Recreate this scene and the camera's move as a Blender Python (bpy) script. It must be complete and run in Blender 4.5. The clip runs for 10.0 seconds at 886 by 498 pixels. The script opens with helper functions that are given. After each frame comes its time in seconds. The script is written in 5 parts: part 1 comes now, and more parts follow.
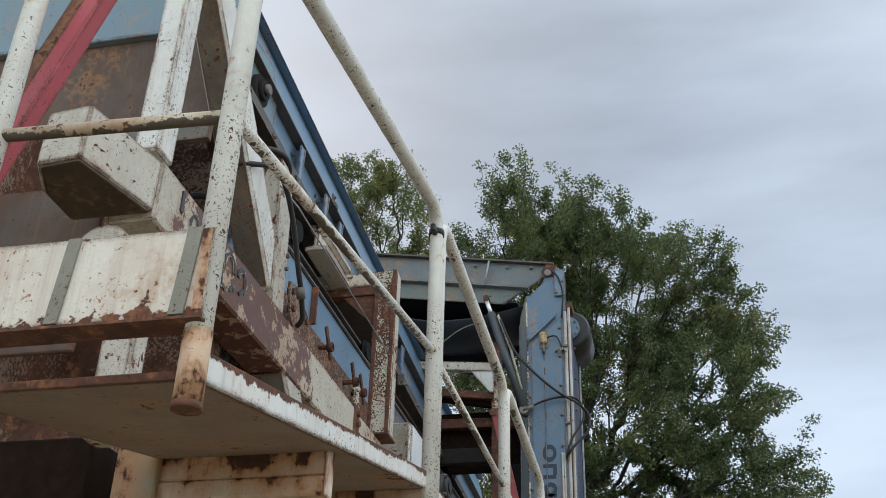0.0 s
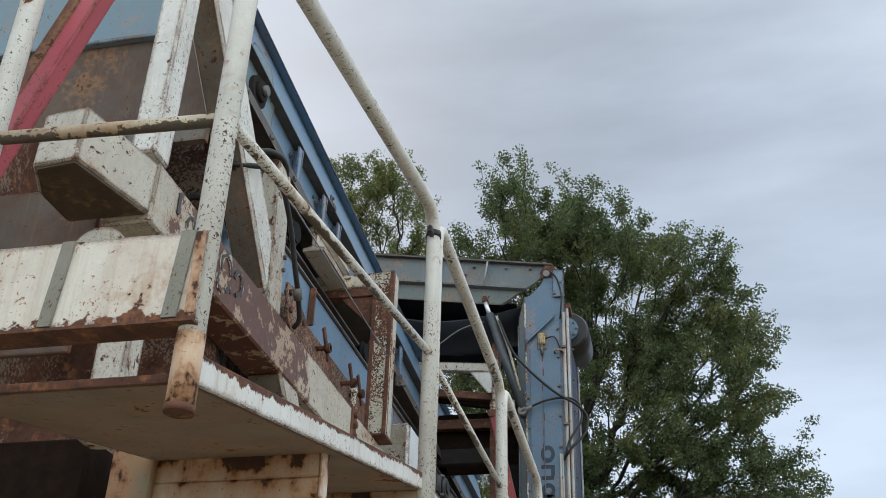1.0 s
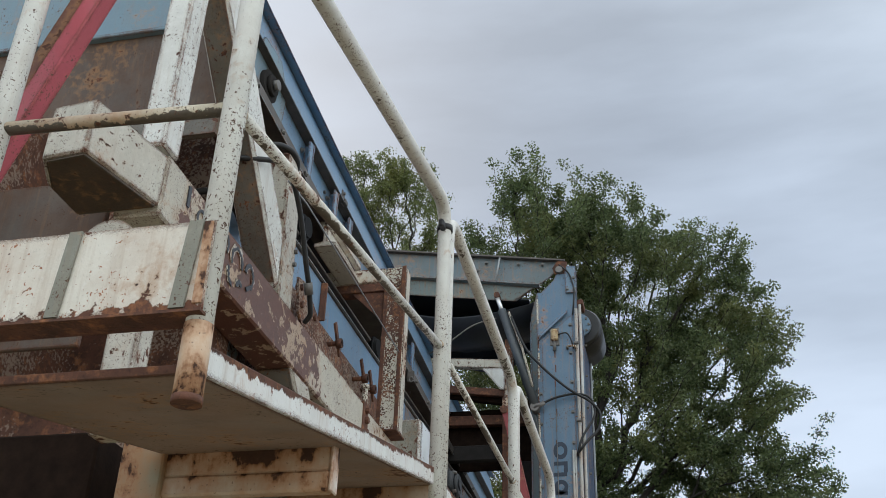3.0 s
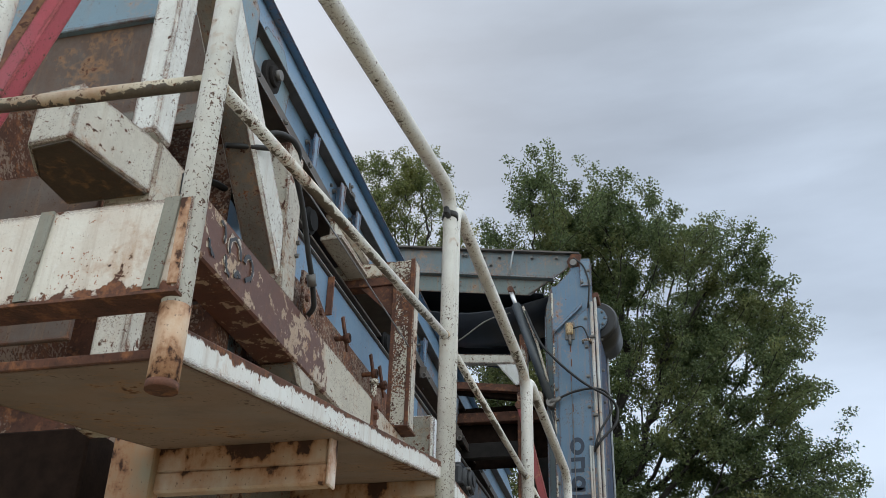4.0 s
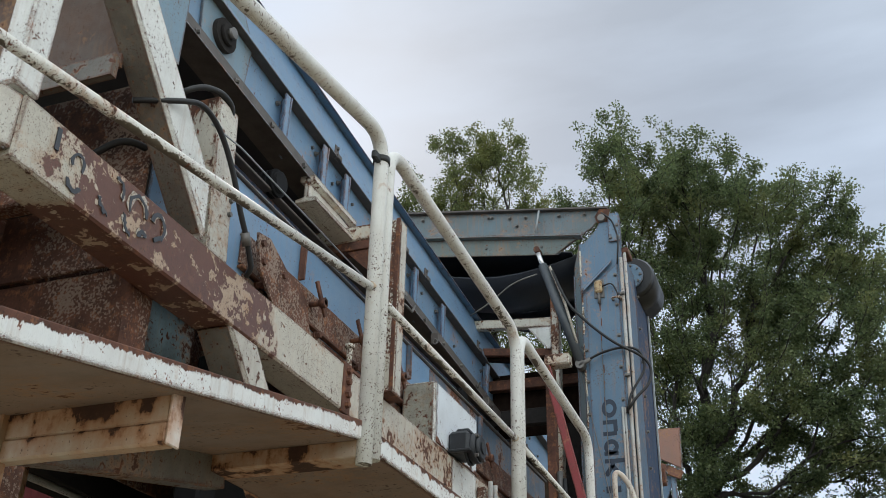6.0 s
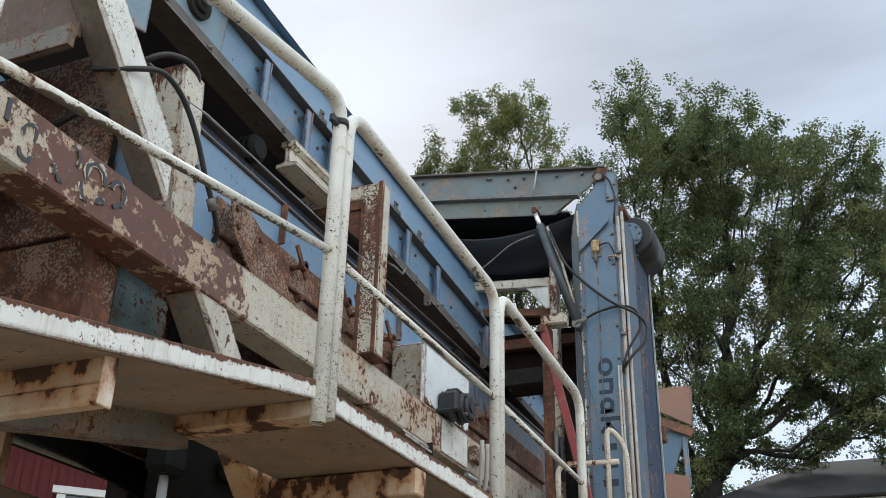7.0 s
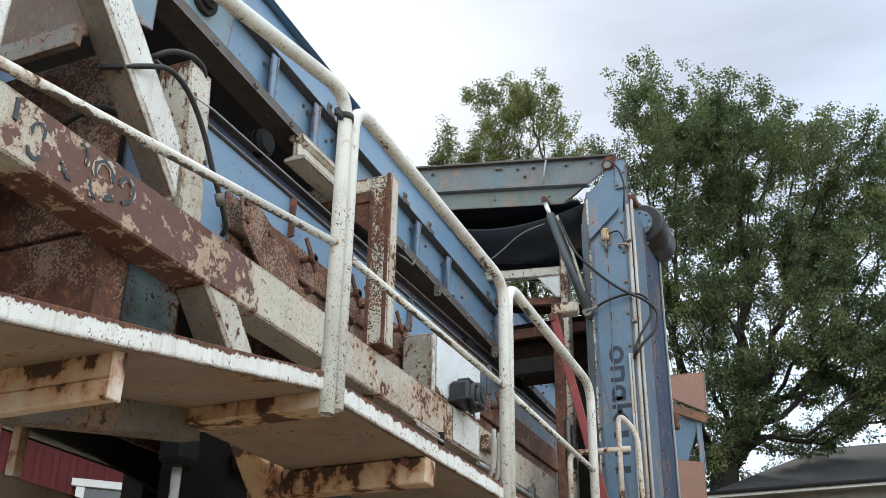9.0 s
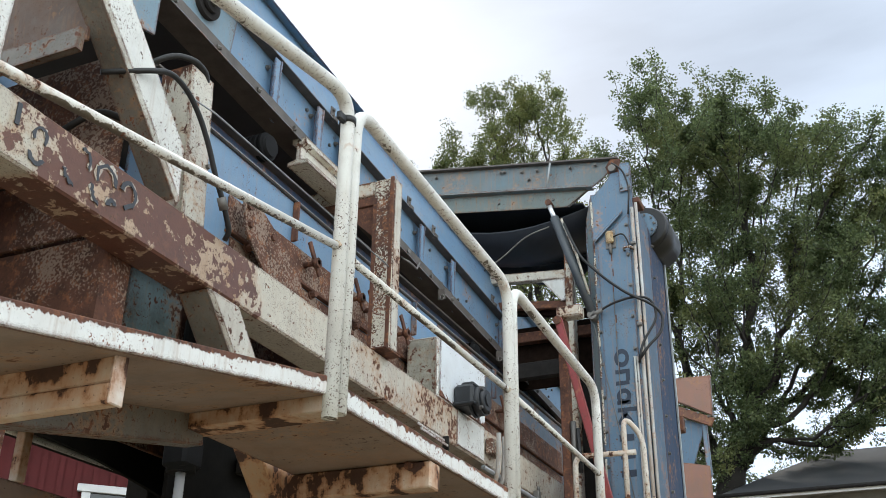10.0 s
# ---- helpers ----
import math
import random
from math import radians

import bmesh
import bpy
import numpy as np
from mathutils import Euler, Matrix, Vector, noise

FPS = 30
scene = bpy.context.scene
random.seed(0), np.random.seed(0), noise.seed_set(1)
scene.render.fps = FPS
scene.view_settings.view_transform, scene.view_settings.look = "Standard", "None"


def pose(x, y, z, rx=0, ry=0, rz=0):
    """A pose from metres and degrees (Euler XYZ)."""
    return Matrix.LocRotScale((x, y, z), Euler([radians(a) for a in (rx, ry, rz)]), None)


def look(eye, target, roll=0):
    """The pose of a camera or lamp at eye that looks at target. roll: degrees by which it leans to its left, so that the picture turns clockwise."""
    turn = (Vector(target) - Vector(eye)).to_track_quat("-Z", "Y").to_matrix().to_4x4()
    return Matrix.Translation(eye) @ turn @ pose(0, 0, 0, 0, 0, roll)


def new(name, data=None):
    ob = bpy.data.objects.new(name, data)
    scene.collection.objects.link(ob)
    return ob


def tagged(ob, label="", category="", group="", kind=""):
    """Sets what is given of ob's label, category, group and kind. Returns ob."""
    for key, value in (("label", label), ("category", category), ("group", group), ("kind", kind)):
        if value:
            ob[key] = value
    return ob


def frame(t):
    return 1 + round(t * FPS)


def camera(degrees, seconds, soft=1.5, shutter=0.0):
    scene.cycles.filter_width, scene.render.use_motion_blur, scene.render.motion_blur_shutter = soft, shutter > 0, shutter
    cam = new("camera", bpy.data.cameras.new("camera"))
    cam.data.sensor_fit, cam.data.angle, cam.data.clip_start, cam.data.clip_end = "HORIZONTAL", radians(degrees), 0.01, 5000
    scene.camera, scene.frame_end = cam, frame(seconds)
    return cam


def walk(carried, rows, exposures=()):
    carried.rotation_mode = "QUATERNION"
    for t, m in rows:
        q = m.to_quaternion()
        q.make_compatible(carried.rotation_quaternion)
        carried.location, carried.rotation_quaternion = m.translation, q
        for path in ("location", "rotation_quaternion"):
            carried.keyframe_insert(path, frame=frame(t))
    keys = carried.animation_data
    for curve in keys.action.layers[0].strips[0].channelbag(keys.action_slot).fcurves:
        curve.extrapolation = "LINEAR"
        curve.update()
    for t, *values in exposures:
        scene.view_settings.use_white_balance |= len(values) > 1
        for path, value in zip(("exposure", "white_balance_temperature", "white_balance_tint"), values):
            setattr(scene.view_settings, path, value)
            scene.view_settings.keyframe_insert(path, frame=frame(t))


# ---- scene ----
cam = camera(46.0, 10.0, soft=0.85)
PATH = [
    (0, (0.3, -0.241, 1.929), (-0.094, 1.443, 2.933), 1.7),
    (0.5, (0.305, -0.248, 1.929), (-0.089, 1.436, 2.933), 1.7),
    (1, (0.316, -0.245, 1.933), (-0.079, 1.439, 2.937), 1.8),
    (1.5, (0.317, -0.222, 1.933), (-0.08, 1.46, 2.938), 1.9),
    (2, (0.311, -0.211, 1.937), (-0.091, 1.47, 2.942), 2.0),
    (2.5, (0.312, -0.219, 1.932), (-0.098, 1.463, 2.933), 2.1),
    (4, (0.332, -0.079, 1.952), (-0.121, 1.593, 2.952), 1.8),
    (4.5, (0.395, 0.09, 1.988), (-0.091, 1.751, 2.99), 1.5),
    (5, (0.465, 0.197, 2.009), (-0.064, 1.846, 3.008), 1.1),
    (5.5, (0.639, 0.311, 2.002), (0.051, 1.947, 2.99), 1.2),
    (7, (1.075, 0.464, 1.977), (0.365, 2.104, 2.876), 1.3),
    (7.5, (1.114, 0.487, 1.968), (0.39, 2.131, 2.847), 1.0),
    (8, (1.105, 0.465, 1.968), (0.376, 2.112, 2.838), 0.9),
    (8.5, (1.113, 0.449, 1.968), (0.378, 2.091, 2.841), 0.9),
    (9, (1.118, 0.448, 1.969), (0.379, 2.084, 2.849), 0.9),
    (9.5, (1.12, 0.46, 1.971), (0.377, 2.093, 2.856), 0.8),
    (10, (1.12, 0.462, 1.972), (0.373, 2.091, 2.859), 0.8),
]
walk(cam, [(t, look(eye, target, roll)) for t, eye, target, roll in PATH], exposures=[(0, -0.48), (2.5, -0.51), (4.5, -0.47), (5.5, -0.45), (7.0, -0.24), (8.0, -0.03), (10.0, 0.06)])

# ---- world, sun, exposure ----
GROUND = 0.3
SUN_AZ, SUN_EL = -30.0, 38.0
sun_way = Vector((math.sin(radians(SUN_AZ)) * math.cos(radians(SUN_EL)), math.cos(radians(SUN_AZ)) * math.cos(radians(SUN_EL)), math.sin(radians(SUN_EL))))
world = bpy.data.worlds.new("sky")
scene.world = world
world.use_nodes = True
wn, wl = world.node_tree.nodes, world.node_tree.links
wn.clear()
w_out = wn.new("ShaderNodeOutputWorld")
w_bg = wn.new("ShaderNodeBackground")
w_sky = wn.new("ShaderNodeTexSky")
w_sky.sky_type = "NISHITA"
w_sky.sun_disc = False
w_sky.sun_elevation = radians(SUN_EL)
w_sky.sun_rotation = radians(SUN_AZ)
w_sky.air_density, w_sky.dust_density, w_sky.ozone_density = 1.3, 1.9, 3.0
w_tc = wn.new("ShaderNodeTexCoord")
w_map = wn.new("ShaderNodeMapping")
w_map.inputs["Scale"].default_value = (1.2, 3.0, 5.0)
w_map.inputs["Rotation"].default_value = (0.25, 0.35, 0.5)
w_noise = wn.new("ShaderNodeTexNoise")
w_noise.inputs["Scale"].default_value = 1.3
w_noise.inputs["Detail"].default_value = 7
w_noise.inputs["Roughness"].default_value = 0.5
w_ramp = wn.new("ShaderNodeMapRange")
w_ramp.inputs["From Min"].default_value, w_ramp.inputs["From Max"].default_value = 0.35, 0.7
w_ramp.inputs["To Min"].default_value, w_ramp.inputs["To Max"].default_value = 0.76, 0.94
w_mix = wn.new("ShaderNodeMix")
w_mix.data_type = "RGBA"
w_mix.inputs["B"].default_value = (7.75, 9.05, 10.9, 1)
wl.new(w_tc.outputs["Generated"], w_map.inputs["Vector"])
wl.new(w_map.outputs["Vector"], w_noise.inputs["Vector"])
wl.new(w_noise.outputs["Fac"], w_ramp.inputs["Value"])
wl.new(w_ramp.outputs["Result"], w_mix.inputs["Factor"])
wl.new(w_sky.outputs["Color"], w_mix.inputs["A"])
# unseen sky overhead and opposite the sun, brightened as added fill light
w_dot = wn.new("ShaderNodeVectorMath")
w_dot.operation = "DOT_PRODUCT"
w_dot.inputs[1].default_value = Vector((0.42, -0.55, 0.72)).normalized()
w_fill = wn.new("ShaderNodeMapRange")
w_fill.interpolation_type = "SMOOTHSTEP"
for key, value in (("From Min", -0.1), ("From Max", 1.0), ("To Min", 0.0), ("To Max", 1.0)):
    w_fill.inputs[key].default_value = value
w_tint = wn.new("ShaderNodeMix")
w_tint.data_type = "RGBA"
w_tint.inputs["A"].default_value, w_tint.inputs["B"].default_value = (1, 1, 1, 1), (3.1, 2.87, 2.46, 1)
w_mul = wn.new("ShaderNodeVectorMath")
w_mul.operation = "MULTIPLY"
wl.new(w_tc.outputs["Generated"], w_dot.inputs[0])
wl.new(w_dot.outputs["Value"], w_fill.inputs["Value"])
w_streak = wn.new("ShaderNodeMapRange")
for key, value in (("From Min", 0.34), ("From Max", 0.68), ("To Min", 0.84), ("To Max", 1.28)):
    w_streak.inputs[key].default_value = value
w_cloud = wn.new("ShaderNodeVectorMath")
w_cloud.operation = "SCALE"
wl.new(w_noise.outputs["Fac"], w_streak.inputs["Value"])
wl.new(w_mix.outputs["Result"], w_cloud.inputs[0])
# haze: paler towards the horizon
w_sep = wn.new("ShaderNodeSeparateXYZ")
w_haze = wn.new("ShaderNodeMapRange")
for key, value in (("From Min", 0.15), ("From Max", 0.72), ("To Min", 1.30), ("To Max", 1.0)):
    w_haze.inputs[key].default_value = value
w_both = wn.new("ShaderNodeMath")
w_both.operation = "MULTIPLY"
wl.new(w_tc.outputs["Generated"], w_sep.inputs[0])
wl.new(w_sep.outputs["Z"], w_haze.inputs["Value"])
wl.new(w_haze.outputs["Result"], w_both.inputs[0])
wl.new(w_streak.outputs["Result"], w_both.inputs[1])
wl.new(w_both.outputs[0], w_cloud.inputs["Scale"])
wl.new(w_cloud.outputs["Vector"], w_mul.inputs[0])
wl.new(w_fill.outputs["Result"], w_tint.inputs["Factor"])
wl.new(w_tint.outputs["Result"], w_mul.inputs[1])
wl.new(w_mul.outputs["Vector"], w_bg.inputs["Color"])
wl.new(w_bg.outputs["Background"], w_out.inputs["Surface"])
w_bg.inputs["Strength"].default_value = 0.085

sun = new("sun", bpy.data.lights.new("sun", "SUN"))
sun.data.energy, sun.data.angle, sun.data.color = 2.4, radians(10), (1.0, 0.95, 0.87)
sun.matrix_world = look((0, 0, 30), Vector((0, 0, 30)) - sun_way)
scene.view_settings.exposure = 0.0


# ---- materials ----
class Nodes:
    """Short hand for node materials."""

    def __init__(self, name):
        self.mat = bpy.data.materials.new(name)
        self.mat.use_nodes = True
        self.tree = self.mat.node_tree
        self.tree.nodes.clear()
        self.out = self.tree.nodes.new("ShaderNodeOutputMaterial")
        self.bsdf = self.tree.nodes.new("ShaderNodeBsdfPrincipled")
        self.link(self.bsdf.outputs[0], self.out.inputs[0])
        self.pos = self.tree.nodes.new("ShaderNodeNewGeometry").outputs["Position"]

    def link(self, a, b):
        self.tree.links.new(a, b)

    def put(self, socket, value):
        if hasattr(value, "is_output"):
            self.link(value, socket)
        elif isinstance(value, tuple) and len(value) == 3 and socket.type == "RGBA":
            socket.default_value = (*value, 1)
        else:
            socket.default_value = value

    def scaled(self, sx, sy, sz, shift=0.0, vec=None):
        m = self.tree.nodes.new("ShaderNodeMapping")
        self.link(vec or self.pos, m.inputs["Vector"])
        m.inputs["Scale"].default_value = (sx, sy, sz)
        m.inputs["Location"].default_value = (shift, shift * 0.7, shift * 1.3)
        return m.outputs[0]

    def noise(self, scale, detail=6, rough=0.55, vec=None, distort=0.0):
        n = self.tree.nodes.new("ShaderNodeTexNoise")
        self.link(vec or self.pos, n.inputs["Vector"])
        n.inputs["Scale"].default_value = scale
        n.inputs["Detail"].default_value = detail
        n.inputs["Roughness"].default_value = rough
        n.inputs["Distortion"].default_value = distort
        return n.outputs["Fac"]

    def step(self, value, lo, hi, a=0.0, b=1.0):
        n = self.tree.nodes.new("ShaderNodeMapRange")
        self.link(value, n.inputs["Value"])
        for key, v in (("From Min", lo), ("From Max", hi), ("To Min", a), ("To Max", b)):
            self.put(n.inputs[key], v)
        return n.outputs["Result"]

    def math(self, op, a, b=0.0):
        n = self.tree.nodes.new("ShaderNodeMath")
        n.operation = op
        self.put(n.inputs[0], a)
        self.put(n.inputs[1], b)
        return n.outputs[0]

    def mix(self, fac, a, b):
        n = self.tree.nodes.new("ShaderNodeMix")
        n.data_type = "RGBA"
        self.put(n.inputs["Factor"], fac)
        self.put(n.inputs["A"], a)
        self.put(n.inputs["B"], b)
        return n.outputs["Result"]

    def bump(self, height, strength=0.3, distance=0.01):
        n = self.tree.nodes.new("ShaderNodeBump")
        n.inputs["Strength"].default_value = strength
        n.inputs["Distance"].default_value = distance
        self.link(height, n.inputs["Height"])
        self.link(n.outputs[0], self.bsdf.inputs["Normal"])

    def done(self, color, rough=0.6, metal=0.0):
        self.put(self.bsdf.inputs["Base Color"], color)
        self.put(self.bsdf.inputs["Roughness"], rough)
        self.put(self.bsdf.inputs["Metallic"], metal)
        return self.mat


RUST_DARK, RUST_MID, RUST_LIGHT = (0.045, 0.022, 0.016), (0.140, 0.058, 0.036), (0.34, 0.140, 0.058)


def rust_tones(n, shift=0.0):
    v = n.scaled(1, 1, 1, shift)
    a = n.mix(n.step(n.noise(9, 8, 0.65, v), 0.3, 0.62), RUST_DARK, RUST_MID)
    a = n.mix(n.step(n.noise(95, 4, 0.65, v), 0.55, 0.7, 0, 0.6), a, (0.022, 0.013, 0.010))
    return n.mix(n.step(n.noise(24, 9, 0.7, v), 0.52, 0.72), a, RUST_LIGHT)


def painted(name, color, rust=0.3, specks=0.5, dirt=0.3, streaks=0.3, grime=(0.15, 0.125, 0.085), shift=0.0, rim=0.0, gloss=0.45, chips=0.2, chip_scale=80.0, edges=0.5, zone=None, below=0.0, stain=0.0, hem=0.0, chip_tone=(0.12, 0.06, 0.035), shine=0.5, peel_shade=None):
    """Old paint over steel: large bare patches (rust), fine specks, grey grime (dirt), runs of rust water (streaks),
    sharp round chips, worn corners (edges), an eaten upper rim (rim), a stretch along y where a brown undercoat lies
    bare (zone), more chips on the under side (below), soft brown stains (stain), an eaten lower hem (hem) and, on the
    under side of tubes, flaked paint and shade put into one dark colour (peel)."""
    n = Nodes(name)
    v = n.scaled(1, 1, 1, shift)
    big = n.noise(3.2, 7, 0.6, v)
    fine = n.noise(34, 8, 0.62, v, 0.3)
    tiny = n.noise(150, 4, 0.6, v)
    mixed = n.math("ADD", n.math("MULTIPLY", big, 0.62), n.math("MULTIPLY", fine, 0.38))
    lim = 0.645 - 0.20 * rust
    patch = n.step(mixed, lim, lim + 0.02)
    lim2 = 0.685 - 0.12 * specks
    flake = n.step(n.math("ADD", n.math("MULTIPLY", fine, 0.75), n.math("MULTIPLY", n.noise(8, 3, 0.5, v), 0.25)), lim2, lim2 + 0.025)
    mask = n.math("MAXIMUM", patch, flake)
    chipped = None
    if chips:
        local = n.noise(4.5, 5, 0.6, v)
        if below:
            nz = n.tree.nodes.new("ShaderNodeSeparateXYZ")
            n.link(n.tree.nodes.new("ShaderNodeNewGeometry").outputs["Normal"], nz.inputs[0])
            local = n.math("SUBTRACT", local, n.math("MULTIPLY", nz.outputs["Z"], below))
        for scale, share in ((chip_scale, chips * 0.55), (chip_scale * 2.2, chips * 0.6)):
            warp = n.tree.nodes.new("ShaderNodeVectorMath")
            warp.operation = "MULTIPLY_ADD"
            blur = n.tree.nodes.new("ShaderNodeTexNoise")
            blur.inputs["Scale"].default_value = scale * 1.6
            n.link(v, blur.inputs["Vector"])
            n.link(blur.outputs["Color"], warp.inputs[0])
            warp.inputs[1].default_value = (1.9 / scale, 1.9 / scale, 2.6 / scale)
            n.link(v, warp.inputs[2])
            cell = n.tree.nodes.new("ShaderNodeTexVoronoi")
            cell.inputs["Scale"].default_value = scale
            n.link(warp.outputs[0], cell.inputs["Vector"])
            rgb = n.tree.nodes.new("ShaderNodeSeparateColor")
            n.link(cell.outputs["Color"], rgb.inputs[0])
            here = n.step(n.math("ADD", rgb.outputs[0], n.math("MULTIPLY", n.math("SUBTRACT", local, 0.52), 3.4)), 1 - share, 1.001 - share)
            reach = n.math("MULTIPLY", here, n.math("ADD", n.math("MULTIPLY", rgb.outputs[1], 0.26), 0.14))
            spot = n.step(n.math("SUBTRACT", reach, cell.outputs["Distance"]), 0.0, 0.05)
            chipped = spot if chipped is None else n.math("MAXIMUM", chipped, spot)
    if edges:
        bev = n.tree.nodes.new("ShaderNodeBevel")
        bev.samples = 3
        bev.inputs["Radius"].default_value = 0.02
        dot = n.tree.nodes.new("ShaderNodeVectorMath")
        dot.operation = "DOT_PRODUCT"
        geo = n.tree.nodes.new("ShaderNodeNewGeometry")
        n.link(bev.outputs[0], dot.inputs[0])
        n.link(geo.outputs["Normal"], dot.inputs[1])
        bent = n.math("SUBTRACT", 1.0, dot.outputs["Value"])
        worn = n.math("ADD", bent, n.math("MULTIPLY", n.math("SUBTRACT", n.noise(13, 8, 0.68, v), 0.56), 1.5))
        mask = n.math("MAXIMUM", mask, n.math("MULTIPLY", n.step(worn, 0.062 - 0.055 * edges, 0.082 - 0.055 * edges), n.step(bent, 0.006, 0.02)))
    if rim:
        g = n.tree.nodes.new("ShaderNodeTexCoord").outputs["Generated"]
        sep = n.tree.nodes.new("ShaderNodeSeparateXYZ")
        n.link(g, sep.inputs[0])
        ragged = n.math("ADD", n.math("MULTIPLY", n.noise(1.0, 9, 0.72, n.scaled(30, 30, 7, shift + 3)), 0.6), n.math("MULTIPLY", n.noise(6, 4, 0.5, v), 0.4))
        eaten = n.step(n.math("ADD", sep.outputs["Z"], n.math("MULTIPLY", n.math("SUBTRACT", ragged, 0.5), 1.7)), 1.03 - 0.33 * rim, 1.07 - 0.33 * rim)
        mask = n.math("MAXIMUM", mask, eaten)
    if hem:
        g = n.tree.nodes.new("ShaderNodeTexCoord").outputs["Generated"]
        sep = n.tree.nodes.new("ShaderNodeSeparateXYZ")
        n.link(g, sep.inputs[0])
        ragged = n.math("ADD", n.math("MULTIPLY", n.noise(7, 8, 0.65, v), 0.6), n.math("MULTIPLY", fine, 0.4))
        worn_off = n.step(n.math("SUBTRACT", n.math("MULTIPLY", n.math("SUBTRACT", ragged, 0.5), 1.5), sep.outputs["Z"]), -0.30 * hem, 0.03 - 0.30 * hem)
        mask = n.math("MAXIMUM", mask, worn_off)
    soft = n.mix(n.step(n.noise(2.1, 5, 0.6, v), 0.3, 0.75, 0, 0.35), color, tuple(c * 0.74 for c in color))
    run = n.step(n.noise(1.0, 6, 0.6, n.scaled(38, 38, 2.2, shift)), 0.52, 0.8, 0, streaks)
    soft = n.mix(run, soft, (0.30, 0.16, 0.07))
    smut = n.step(n.noise(5.5, 8, 0.7, v), 0.42, 0.8, 0, dirt)
    soft = n.mix(smut, soft, grime)
    soft = n.mix(n.step(tiny, 0.66, 0.72, 0, 0.55 * specks), soft, (0.09, 0.06, 0.045))
    soft = n.mix(n.step(n.noise(1.0, 3, 0.5, n.scaled(420, 420, 90, shift)), 0.60, 0.72, 0, 0.35), soft, tuple(c * 0.45 for c in color))
    soft = n.mix(n.step(n.noise(62, 6, 0.7, v), 0.58, 0.68, 0, 0.30), soft, tuple(min(0.85, c * 1.35) for c in color))
    halo = n.step(mixed, lim - 0.07, lim + 0.01, 0, 0.55)
    soft = n.mix(halo, soft, (0.42, 0.21, 0.085))
    if zone:
        sep2 = n.tree.nodes.new("ShaderNodeSeparateXYZ")
        n.link(n.pos, sep2.inputs[0])
        off = n.math("ADD", n.math("MULTIPLY", n.math("SUBTRACT", n.noise(7, 8, 0.6, v), 0.5), 1.1), n.math("MULTIPLY", n.math("SUBTRACT", n.noise(30, 6, 0.6, v), 0.5), 0.25))
        yy = n.math("ADD", sep2.outputs["Y"], off)
        inside = n.math("MULTIPLY", n.step(yy, zone[0], zone[0] + 0.012), n.step(yy, zone[1], zone[1] - 0.012))
        keep = n.step(n.math("ADD", n.math("MULTIPLY", n.noise(11, 8, 0.6, n.scaled(1, 1, 1, shift + 9)), 0.6), n.math("MULTIPLY", fine, 0.4)), 0.535, 0.55)
        inside = n.math("MULTIPLY", inside, n.math("SUBTRACT", 1.0, keep))
        under = n.mix(n.noise(14, 6, 0.6, v), (0.095, 0.036, 0.026), (0.165, 0.070, 0.045))
        under = n.mix(n.step(n.noise(5, 7, 0.65, n.scaled(1, 1, 1, shift + 5)), 0.48, 0.66, 0, 0.75), under, rust_tones(n, shift + 7))
        glow = n.step(n.math("MULTIPLY", n.step(yy, zone[0] - 0.10, zone[0] + 0.05), n.step(yy, zone[1] + 0.10, zone[1] - 0.05)), 0.0, 1.0, 0.0, 0.55)
        soft = n.mix(glow, soft, (0.40, 0.20, 0.085))
        soft = n.mix(inside, soft, under)
        mask = n.math("MULTIPLY", mask, n.math("SUBTRACT", 1.0, n.math("MULTIPLY", inside, 0.6)))
        n.bump(n.math("SUBTRACT", n.math("MULTIPLY", tiny, 0.25), n.math("MAXIMUM", mask, inside)), 0.5, 0.005)
    else:
        n.bump(n.math("SUBTRACT", n.math("MULTIPLY", tiny, 0.25), mask), 0.5, 0.005)
    if stain:
        soft = n.mix(n.step(n.noise(6.5, 5, 0.6, n.scaled(1, 1, 1, shift + 4)), 0.36, 0.66, 0, stain), soft, (0.34, 0.145, 0.05))
    if chipped is not None:
        soft = n.mix(chipped, soft, n.mix(n.noise(25, 3, 0.5, v), tuple(c * 0.45 for c in chip_tone), chip_tone))
    # flaked paint and under-side shade, put into one dark colour
    if peel_shade is not None:
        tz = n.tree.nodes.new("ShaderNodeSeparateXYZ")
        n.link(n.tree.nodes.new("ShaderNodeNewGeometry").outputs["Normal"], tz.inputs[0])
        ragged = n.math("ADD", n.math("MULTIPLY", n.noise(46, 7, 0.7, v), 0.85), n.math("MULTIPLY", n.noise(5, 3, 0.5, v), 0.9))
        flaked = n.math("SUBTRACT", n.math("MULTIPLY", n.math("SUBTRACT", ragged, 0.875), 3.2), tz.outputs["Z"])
        soft = n.mix(n.step(flaked, 0.62 - peel_shade, 0.66 - peel_shade), soft, n.mix(n.noise(60, 5, 0.65, v), (0.035, 0.029, 0.023), (0.15, 0.115, 0.08)))
    col = n.mix(mask, soft, rust_tones(n, shift))
    n.bsdf.inputs["Specular IOR Level"].default_value = shine
    return n.done(col, n.step(mask, 0, 1, gloss, 0.88))


